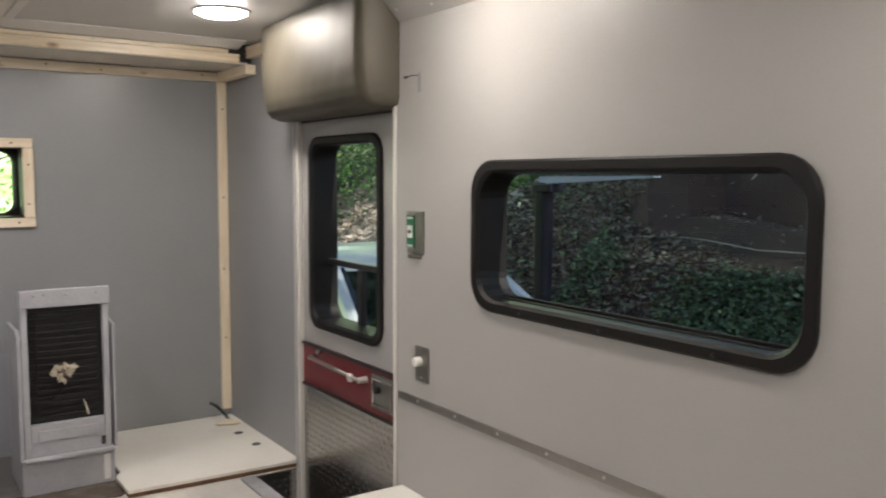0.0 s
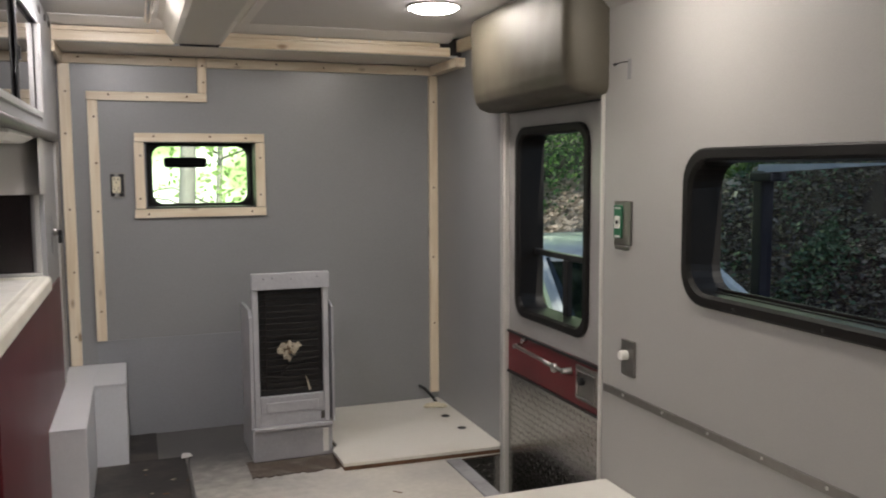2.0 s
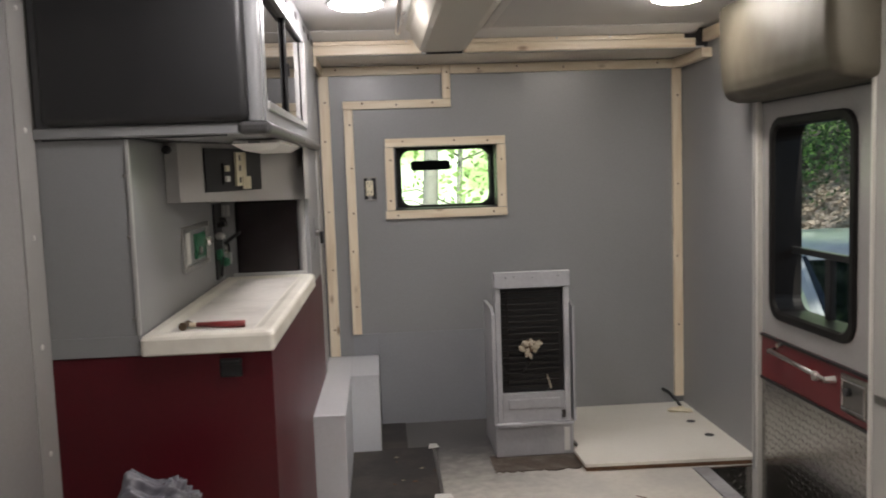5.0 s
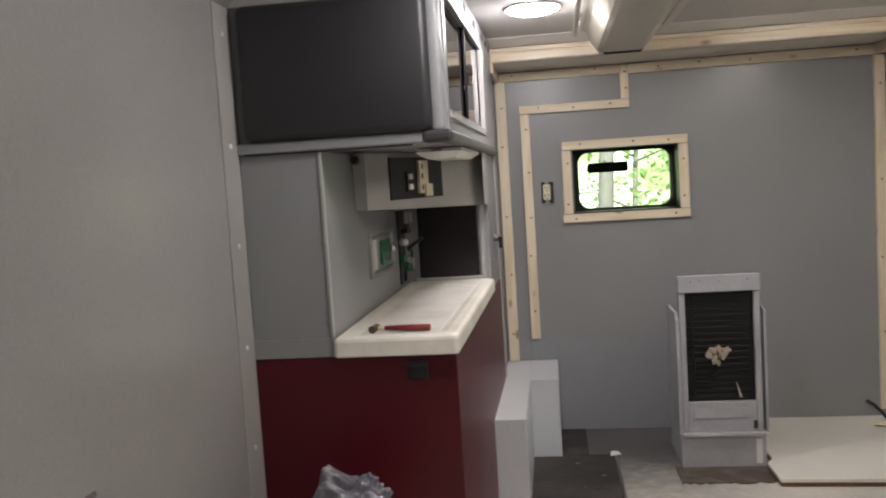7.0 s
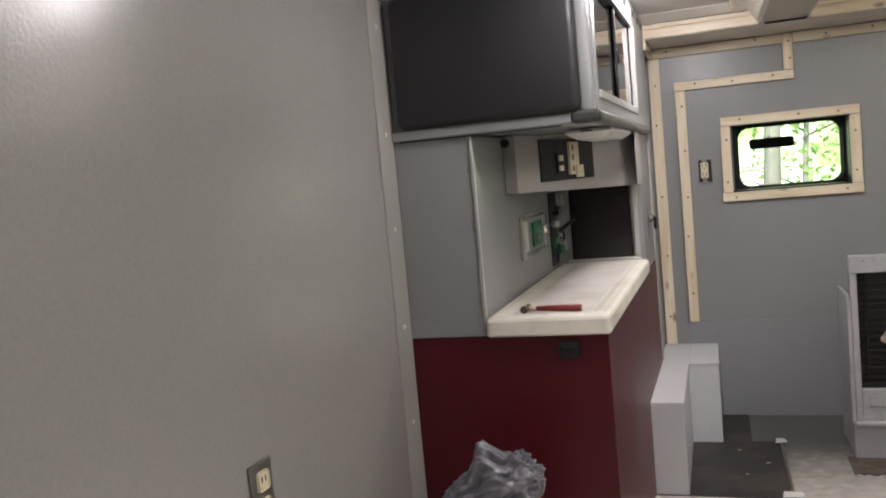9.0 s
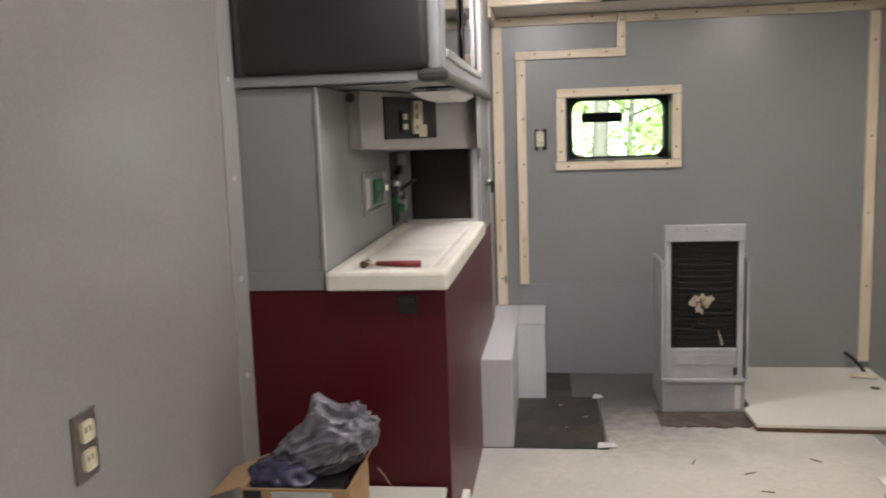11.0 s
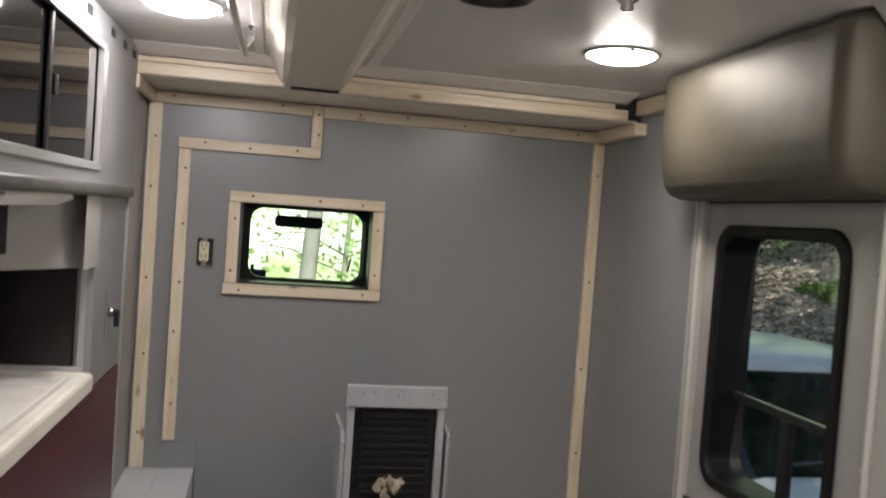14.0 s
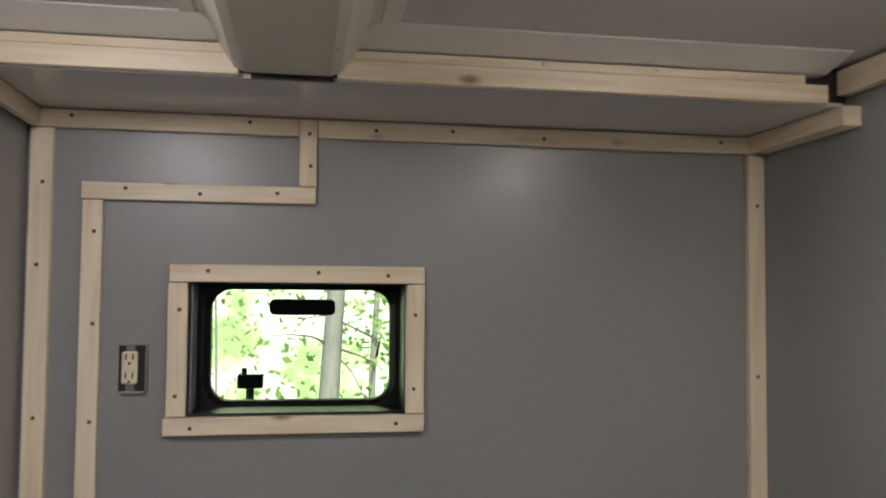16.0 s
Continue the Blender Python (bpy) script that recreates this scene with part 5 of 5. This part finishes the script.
sp2 = thing("ceiling_sprinkler", (1.413, 2.47, CEIL), "small chrome ceiling nozzle", "nozzle")
part("nozzle", lathe([(0.022, -0.0005), (0.022, -0.006), (0.012, -0.012), (0.014, -0.022), (0.006, -0.026), (0.001, -0.026)], (1.413, 2.47, CEIL), "z", 16), CHROME, sp2, smooth=True)

# ---- the cab beyond the pass-through ----
CAB = mat("dark_cab_lining", (0.035, 0.036, 0.04), 0.7, var=0.2, scale=8, bump=0.1)
bm = bmesh.new()
box(-0.1, 1.95, 4.12, 5.3, 0.0, 0.04, bm=bm)
box(-0.1, 1.95, 4.12, 5.15, 1.52, 1.58, bm=bm)
for x0, x1 in ((-0.16, -0.1), (1.95, 2.01)):
    box(x0, x1, 4.12, 5.9, 0.0, 0.68, bm=bm)
    box(x0, x1, 4.12, 4.30, 0.68, 1.52, bm=bm)
    box(x0, x1, 5.05, 5.2, 0.68, 1.52, bm=bm)
    box(x0, x1, 4.30, 5.05, 1.42, 1.52, bm=bm)
setting("wall_cab", bm, CAB, "dark lining of the driver's cab")
setting("wall_cab_back", loft([[Vector((x, 4.085, z)) for x, z in lp] for lp in (rounded(-0.1, 1.95, 0.0, 1.58, 0.02), rounded(0.66, 1.13, 0.95, 1.27, 0.04))]), CAB, "dark back panel of the cab")
dash = thing("dashboard", (0.9, 5.6, 0.04), "dark moulded plastic cab dashboard", "dashboard")
part("body", box(-0.09, 1.94, 5.25, 5.95, 0.04, 0.66, 0.04), CAB, dash)
mirror = thing("rear_view_mirror", (0.90, 5.2, 1.18), "dark rear-view mirror seen from behind the seats", "mirror")
lp = rounded(0.782, 1.018, 1.152, 1.210, 0.018, 4)
part("housing", loft([[Vector((u, y, v)) for u, v in lp] for y in (5.19, 5.215)], cap=True), BLACK, mirror)
part("stem", tube([(0.90, 5.215, 1.185), (0.90, 5.32, 1.195), (0.90, 5.44, 1.215)], 0.010, 8), BLACK, mirror)
gad = thing("dash_phone_holder", (0.70, 5.45, 0.66), "black gadget holder standing on the dashboard", "phone holder")
part("stand", tube([(0.705, 5.45, 0.655), (0.705, 5.45, 0.86)], 0.016, 8), BLACK, gad)
part("cradle", box(0.655, 0.755, 5.44, 5.47, 0.86, 0.915, 0.008), BLACK, gad)
part("clamp", box(0.672, 0.692, 5.435, 5.465, 0.912, 0.94, 0.004), BLACK, gad)
ws = bmesh.new()
ws.faces.new([ws.verts.new(p) for p in ((-0.09, 5.95, 0.66), (1.94, 5.95, 0.66), (1.90, 5.16, 1.55), (-0.05, 5.16, 1.55))])
w = setting("window_3", ws, GLASS, "clear raked windscreen of the cab")
w.visible_shadow = False

# ---- outside ----
GROUND = -0.85
SOIL = mat("leaf_litter_soil", (0.024, 0.012, 0.008), 0.9, var=0.5, scale=1.3, fine=30, bump=0.6, stain=(0.042, 0.028, 0.018), stain_amount=0.6)
BARK_PALE = mat("pale_bark", (0.42, 0.43, 0.35), 0.85, var=0.25, scale=5, fine=40, bump=0.6, stretch=(1, 1, 0.25))
BARK = mat("grey_bark", (0.20, 0.18, 0.155), 0.85, var=0.35, scale=5, fine=40, bump=0.7, stretch=(1, 1, 0.25))
rng = np.random.default_rng(4)


def bank(x, y):
    """The height of the ground: flat by the vehicle, a steep bank on the right, rising woods ahead."""
    foot = 4.9 + 0.25 * math.sin(y * 0.7)
    d = max(0.0, x - foot)
    fade = 1.0 if y < 6 else max(0.62, 1 - (y - 6) / 14)
    h = 5.5 * (1 - math.exp(-d / 4.2)) * fade
    side = min(1.0, max(0.0, (5.5 + max(0.0, y - 13) * 0.55 - x) / 2.0))
    h -= side * min(9.0, max(0.0, y - 7.5) * 0.42)
    # a washed-out hollow under the crest, with a bare earth back
    hollow = min(1.0, max(0.0, (y - 2.6) / 0.8), max(0.0, (5.5 - y) / 0.5)) if 2.6 < y < 5.5 else 0.0
    if hollow and 6.15 < x < 8.4:
        floor_h = 1.58 + max(0.0, x - 7.0) * 2.6
        h -= hollow * max(0.0, h - floor_h)
    h += (noise.noise(Vector((x * 0.5, y * 0.5, 2))) * 0.25 if d > 0 else noise.noise(Vector((x * 0.3, y * 0.3, 5))) * 0.05)
    return GROUND + h


gx = np.concatenate([[-400, -120, -50, -25], np.arange(-14, 22.1, 0.5), [30, 50, 120, 400]])
gy = np.concatenate([[-400, -120, -50, -25], np.arange(-12, 30.1, 0.5), [40, 60, 120, 400]])
gv = [(float(x), float(y), bank(float(x), float(y))) for y in gy for x in gx]
nx = len(gx)
gf = [(j * nx + i, j * nx + i + 1, (j + 1) * nx + i + 1, (j + 1) * nx + i) for j in range(len(gy) - 1) for i in range(nx - 1)]
quads("ground", gv, gf, SOIL, "brown leaf-strewn forest ground and steep bank", "ground", "structure")


def leaf_cloud(name, centres, size, material, label, category, flat=0.0, parent=None):
    """Many small pointed leaves about the given points."""
    n = len(centres)
    a = rng.normal(size=(n, 3))
    a[:, 2] *= 1 - flat
    a /= np.linalg.norm(a, axis=1)[:, None]
    b = rng.normal(size=(n, 3))
    b -= (b * a).sum(1)[:, None] * a
    b /= np.linalg.norm(b, axis=1)[:, None]
    s = size * rng.uniform(0.6, 1.4, n)[:, None]
    v = np.stack([centres - a * s, centres + b * s * 0.55, centres + a * s, centres - b * s * 0.55], 1).reshape(-1, 3)
    f = np.arange(4 * n).reshape(-1, 4)
    if parent is not None:
        o = base_of(parent)
        v = v - np.array(o)
    me = bpy.data.meshes.new(name)
    me.from_pydata(v.tolist(), [], f.tolist())
    me.materials.append(material)
    ob = new(name, me)
    if parent is not None:
        ob.parent = parent
        return ob
    return tagged(ob, label, category, "", "stuff")


IVY = leaf_mat("ivy_leaves", [(0.028, 0.050, 0.026), (0.044, 0.082, 0.040), (0.066, 0.118, 0.060), (0.115, 0.165, 0.10)], 0.2)
LITTER = leaf_mat("dead_leaves", [(0.050, 0.038, 0.027), (0.085, 0.068, 0.050), (0.125, 0.104, 0.080), (0.18, 0.158, 0.128)], 0.1)
GRASS = leaf_mat("grass_blades", [(0.06, 0.11, 0.02), (0.10, 0.17, 0.035), (0.14, 0.21, 0.06)], 0.3)
LITTER_PALE = leaf_mat("bleached_leaves", [(0.24, 0.195, 0.15), (0.30, 0.25, 0.20), (0.35, 0.30, 0.245), (0.42, 0.37, 0.31)], 0.1)
# sunlight and shade are put into these two leaf colours
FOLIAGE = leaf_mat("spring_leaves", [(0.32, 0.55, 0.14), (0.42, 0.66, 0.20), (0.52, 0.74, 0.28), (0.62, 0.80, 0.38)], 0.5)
FOLIAGE_SHADED = leaf_mat("shade_leaves", [(0.024, 0.060, 0.018), (0.038, 0.095, 0.026), (0.07, 0.16, 0.045), (0.16, 0.28, 0.10)], 0.45)


def scatter(n, x0, x1, y0, y1, keep, lift):
    pts = []
    while len(pts) < n:
        x, y = rng.uniform(x0, x1), rng.uniform(y0, y1)
        if rng.uniform() < keep(x, y):
            pts.append((x, y, bank(x, y) + rng.uniform(0, lift)))
    return np.array(pts)


def ivy_patch(x, y):
    """Dense along the foot of the bank, in loose patches above."""
    patch = noise.noise(Vector((x * 0.9, y * 0.9, 9)))
    dense = 1.0 if 2.4 < y < 5.6 and x < 6.0 + 0.18 * math.sin(y * 2.3) else 0.0
    if x > 6.15 and 2.6 < y < 5.5:
        return 0.0
    return max(0.015, min(1.0, dense * (0.30 + 1.6 * patch) + 0.015 + 0.2 * max(0.0, patch)))


def litter_cover(x, y):
    return 0.03 if x > 6.12 and 2.7 < y < 5.45 else 1.0


leaf_cloud("ivy", scatter(22000, 4.8, 7.5, 1.5, 8.5, ivy_patch, 0.14), 0.022, IVY, "dark green ivy covering the bank", "ivy", 0.5)
leaf_cloud("leaf_litter", scatter(90000, 4.2, 9.5, 0.5, 9.0, litter_cover, 0.04), 0.024, LITTER, "dry brown fallen leaves on the bank", "leaf litter", 0.7)
leaf_cloud("leaf_litter", scatter(70000, 4.6, 10.5, 6.9, 14.0, lambda x, y: min(1.0, (y - 6.9) / 1.2), 0.05), 0.052, LITTER_PALE, "pale fallen leaves on the open slope", "leaf litter", 0.8)
grass = scatter(5000, 6.6, 7.5, 7.0, 10.2, lambda x, y: 1.0 if abs(x - 6.72 - (y - 7.0) * 0.15) < 0.16 + 0.1 * math.sin(y * 3) else 0.0, 0.16)
leaf_cloud("grass", grass, 0.03, GRASS, "bright green grass strip on the slope", "grass", 0.0)
root = thing("fallen_branch", (6.14, 4.5, bank(6.14, 4.5)), "pale fallen branch lying across the bank", "branch")
part("stick", tube([(6.02 + 0.03 * k, 5.30 - 0.2 * k, max(bank(6.02 + 0.03 * k, 5.30 - 0.2 * k) + 0.03, 0.60)) for k in range(9)], [0.003, 0.004, 0.004, 0.005, 0.005, 0.006, 0.006, 0.007, 0.007], 7), BARK, root)
for k in range(9):
    y = 3.2 + k * 0.23 + rng.uniform(-0.08, 0.08)
    x = 7.15 + rng.uniform(-0.1, 0.15)
    top = bank(x, y) + 0.75
    pts = [Vector((x - 0.05 + 0.10 * j + 0.05 * math.sin(k + j), y + 0.07 * j * math.cos(k * 2.1) + 0.04 * math.sin(3 * j + k), top - 0.16 * (4 - j))) for j in range(5)]
    pts = [Vector((q.x, q.y, max(q.z, bank(q.x, q.y) + 0.012))) for q in pts]
    rt = part("root", tube(pts, [0.008, 0.013, 0.018, 0.024, 0.03], 7), BARK)
    tagged(rt, "bare brown tree root hanging over the hollow", "root", "roots on the bank")


def tree(x, y, height, radius, lean, leaves, spread, crown_z, material, size=0.09, label="tall grey-barked tree with loose green crown", bark=None):
    z = bank(x, y)
    th = thing("tree", (x, y, z), label, "tree", "trees around the vehicle")
    top = Vector((x + lean[0] * height, y + lean[1] * height, z + height))
    pts = [Vector((x, y, z - 0.15)).lerp(top, f) + Vector((0.06 * math.sin(5 * f + x), 0.06 * math.cos(4 * f + y), 0)) * height * 0.12 for f in np.linspace(0, 1, 9)]
    part("trunk", tube(pts, [radius * (1.25 if k == 0 else 1) * (1 - 0.09 * k) for k in range(9)], 12), bark or BARK, th, smooth=True)
    limbs, centres = bmesh.new(), []
    for k in range(9):
        f = rng.uniform(crown_z, 0.98)
        s = Vector((x, y, z)).lerp(top, f)
        a = rng.uniform(0, 2 * math.pi)
        e = s + Vector((math.cos(a), math.sin(a), rng.uniform(-0.1, 0.5))) * spread * rng.uniform(0.5, 1.0)
        mid = s.lerp(e, 0.5) + Vector((0, 0, 0.12 * spread))
        tube([s, mid, e], [radius * 0.28, radius * 0.17, radius * 0.05], 6, bm=limbs)
        for q in range(3):
            centres.append((s.lerp(e, rng.uniform(0.4, 1.1)), spread * rng.uniform(0.18, 0.4)))
    part("limbs", limbs, BARK, th)
    pts = []
    for k in range(leaves):
        c, r = centres[k % len(centres)]
        pts.append(np.array(c) + rng.normal(size=3) * r * np.array((1, 1, 0.5)))
    leaf_cloud("crown", np.array(pts), size, material, "", "", 0.2, th)
    return th


# trees ahead of the cab
pale_tree = tree(0.93, 10.5, 9.0, 0.125, (0.085, 0), 300, 2.2, 0.75, FOLIAGE, 0.05, "slim grey-green tree ahead of the windscreen", BARK_PALE)
for pts, r in ((((1.16, 10.5, 0.72), (1.0, 10.5, 0.79), (0.80, 10.5, 0.81), (0.60, 10.5, 0.795)), 0.014), (((1.30, 10.5, 0.66), (1.45, 10.5, 0.61), (1.60, 10.5, 0.54), (1.74, 10.5, 0.44)), 0.013),
               (((1.30, 10.5, 0.55), (1.40, 10.5, 0.45), (1.54, 10.5, 0.17)), 0.009)):
    part("branch", tube(pts, [r * (1 - 0.2 * k) for k in range(len(pts))], 6), BARK, pale_tree, "thin bare branch")
for x, y, h, r in ((0.02, 10.9, 6, 0.022), (-2.2, 14, 9, 0.10), (3.4, 16, 10, 0.14), (-0.9, 18, 11, 0.12), (5.6, 18, 10, 0.2), (2.2, 19, 11, 0.11), (-4.5, 16, 10, 0.2)):
    tree(x, y, h, r, (rng.uniform(-0.03, 0.06), 0), 150 if r < 0.05 else 1300, 2.6, 0.25, FOLIAGE, 0.07, bark=BARK_PALE)
# trees and undergrowth on the bank
for x, y, h, r in ((9.5, 13.5, 8, 0.18), (7.2, 15.0, 7, 0.12), (11.5, 9.0, 8, 0.22)):
    tree(x, y, h, r, (rng.uniform(-0.06, 0.02), 0), 4200, 2.4, 0.30, FOLIAGE_SHADED, 0.055)
# unseen trees, added for crowns that shade the bank and mirror in the car
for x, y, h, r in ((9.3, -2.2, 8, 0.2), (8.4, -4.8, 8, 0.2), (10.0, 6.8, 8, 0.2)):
    tree(x, y, h, r, (-0.25, 0), 7000, 3.6, 0.55, FOLIAGE_SHADED, 0.15)


def brush(n, x0, x1, y0, y1, h, size, m, label):
    c = np.array([(rng.uniform(x0, x1), rng.uniform(y0, y1)) for k in range(max(8, n // 60))])
    pts = []
    for k in range(n):
        x, y = c[k % len(c)] + rng.normal(size=2) * 0.45
        pts.append((x, y, bank(x, y) + abs(rng.normal()) * h * 0.5))
    leaf_cloud("undergrowth", np.array(pts), size, m, label, "bushes", 0.2)


brush(30000, 5.0, 14.0, 12.0, 18.0, 4.2, 0.042, FOLIAGE_SHADED, "dense green undergrowth in a shaded tone on the bank")
brush(4000, 7.0, 14.0, 12.0, 17.0, 3.5, 0.045, FOLIAGE, "leaves coloured as if sunlit on the bank")
brush(5000, -5.0, 6.0, 13.0, 22.0, 5.0, 0.07, FOLIAGE, "green undergrowth coloured as if sunlit ahead of the cab")

# the wood in the distance: a flat sheet that glows in place of sunlight
bd = bpy.data.materials.new("distant_sunlit_wood")
bd.use_nodes = True
t = bd.node_tree
p = t.nodes["Principled BSDF"]
tc, nz, rp = t.nodes.new("ShaderNodeTexCoord"), t.nodes.new("ShaderNodeTexNoise"), t.nodes.new("ShaderNodeValToRGB")
nz.inputs["Scale"].default_value, nz.inputs["Detail"].default_value = 0.35, 5
t.links.new(tc.outputs["Object"], nz.inputs["Vector"])
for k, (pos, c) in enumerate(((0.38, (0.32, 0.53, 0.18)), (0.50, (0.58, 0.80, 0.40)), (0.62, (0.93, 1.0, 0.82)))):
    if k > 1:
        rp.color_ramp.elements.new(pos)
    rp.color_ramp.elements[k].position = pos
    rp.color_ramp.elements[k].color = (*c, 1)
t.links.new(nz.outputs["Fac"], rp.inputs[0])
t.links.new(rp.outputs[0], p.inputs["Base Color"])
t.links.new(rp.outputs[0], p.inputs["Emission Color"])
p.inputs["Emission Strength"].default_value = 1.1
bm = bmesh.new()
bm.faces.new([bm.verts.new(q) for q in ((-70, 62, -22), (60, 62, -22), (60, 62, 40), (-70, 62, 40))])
tagged(part("backdrop", bm, bd), "flat glowing sheet for the bright green wood in the distance", "backdrop", "", "structure")

# awning pole beside the vehicle
pole = thing("awning_pole", (2.9, 2.78, GROUND), "dark blue metal pole carrying a pale awning", "pole")
BLUE = mat("dark_blue_paint", (0.006, 0.0075, 0.015), 0.6, spec=0.2, var=0.15, scale=6, bump=0.03)
part("post", box(2.872, 2.928, 2.752, 2.808, GROUND - 0.02, 1.125, 0.006), BLUE, pole)
part("awning", loft([[Vector((x, 2.79, 1.118)), Vector((x, 2.18, 1.146)), Vector((x, 2.18, 1.152)), Vector((x, 2.79, 1.150))] for x in (2.88, 2.915)], cap=True), mat("pale_blue_awning_edge", (0.36, 0.40, 0.50), 0.6), pole, "pale awning edge")
part("bracket", box(2.862, 2.938, 2.70, 2.82, 1.085, 1.120, 0.006), BLUE, pole)


# parked car
def car(x, y):
    th = thing("parked_car", (x, y, GROUND), "parked silver-green saloon car with glossy paint", "car")
    PAINT = mat("silver_green_paint", (0.42, 0.45, 0.45), 0.34, 0.0, var=0.16, scale=9, bump=0.0, rvar=0.04, coat=0.3, spec=0.3)
    CARGLASS = mat("dark_car_glass", (0.006, 0.009, 0.008), 0.05, spec=0.5, var=0.1, bump=0.0, rvar=0.02)
    secs = ((-2.15, 0.35, 0.55, 0.60), (-2.05, 0.22, 0.66, 0.78), (-1.5, 0.20, 0.80, 0.86), (-0.95, 0.20, 0.90, 0.89), (0.0, 0.20, 0.94, 0.90), (1.2, 0.20, 0.94, 0.89), (1.9, 0.24, 0.92, 0.82), (2.12, 0.40, 0.80, 0.70))
    rows = []
    for yy, zb, zt, w in secs:
        rows.append([Vector((x + sx * w, y + yy, GROUND + zz)) for sx, zz in ((-0.92, zb), (-1, zb + 0.18), (-1, zt - 0.16), (-0.93, zt - 0.04), (-0.7, zt), (0.7, zt), (0.93, zt - 0.04), (1, zt - 0.16), (1, zb + 0.18), (0.92, zb))])
    part("body", loft(rows, cap=True), PAINT, th, smooth=True)
    cab = []
    for yy, zt, w, inset in ((-0.98, 0.90, 0.80, 0.0), (-0.25, 1.36, 0.66, 0.0), (0.2, 1.42, 0.64, 0), (0.8, 1.40, 0.63, 0), (1.70, 0.95, 0.76, 0)):
        cab.append([Vector((x + sx, y + yy, GROUND + zz)) for sx, zz in ((-0.80, 0.86), (-w, zt - 0.05), (-w * 0.85, zt), (w * 0.85, zt), (w, zt - 0.05), (0.80, 0.86))])
    part("greenhouse", loft(cab, cap=True), CARGLASS, th, "dark glass windows and windscreen")
    rf = []
    for yy, zt, w in ((-0.30, 1.35, 0.60), (-0.2, 1.395, 0.62), (0.2, 1.445, 0.62), (0.8, 1.425, 0.61), (0.95, 1.36, 0.58)):
        rf.append([Vector((x + sx * w, y + yy, GROUND + zt + dz)) for sx, dz in ((-1.03, -0.05), (-0.9, -0.005), (-0.5, 0.012), (0.5, 0.012), (0.9, -0.005), (1.03, -0.05))])
    part("roof", loft(rf, cap=True), PAINT, th, smooth=True)
    for s in (-1, 1):
        part("pillar", tube([(x + s * 0.81, y - 1.0, GROUND + 0.88), (x + s * 0.65, y - 0.25, GROUND + 1.36)], 0.05, 8), PAINT, th)
        part("pillar", tube([(x + s * 0.78, y + 1.65, GROUND + 0.92), (x + s * 0.63, y + 0.85, GROUND + 1.38)], 0.05, 8), PAINT, th)
        part("door_mirror", box(x + s * 0.98 - 0.09, x + s * 0.98 + 0.09, y - 0.72, y - 0.58, GROUND + 0.86, GROUND + 1.0, 0.03, 3), PAINT, th)
        for yy in (-1.35, 1.3):
            wh = part("wheel", lathe([(0.10, -0.09), (0.30, -0.10), (0.32, -0.06), (0.32, 0.06), (0.30, 0.10), (0.10, 0.09)], (x + s * 0.80, y + yy, GROUND + 0.32), "x", 24), RUBBER, th, "black tyre")
            part("rim", lathe([(0.20, -0.105), (0.19, 0.105)], (x + s * 0.80, y + yy, GROUND + 0.32), "x", 16), ALU, wh)
        part("headlight", box(x + s * 0.52 - 0.13, x + s * 0.52 + 0.13, y - 2.11, y - 1.95, GROUND + 0.56, GROUND + 0.68, 0.03), GLASS_TINT, th)
    part("wiper", tube([(x - 0.5, y - 0.93, GROUND + 0.94), (x + 0.05, y - 0.88, GROUND + 0.965)], 0.012, 6), BLACK, th)
    return th


car(3.95, 5.75)
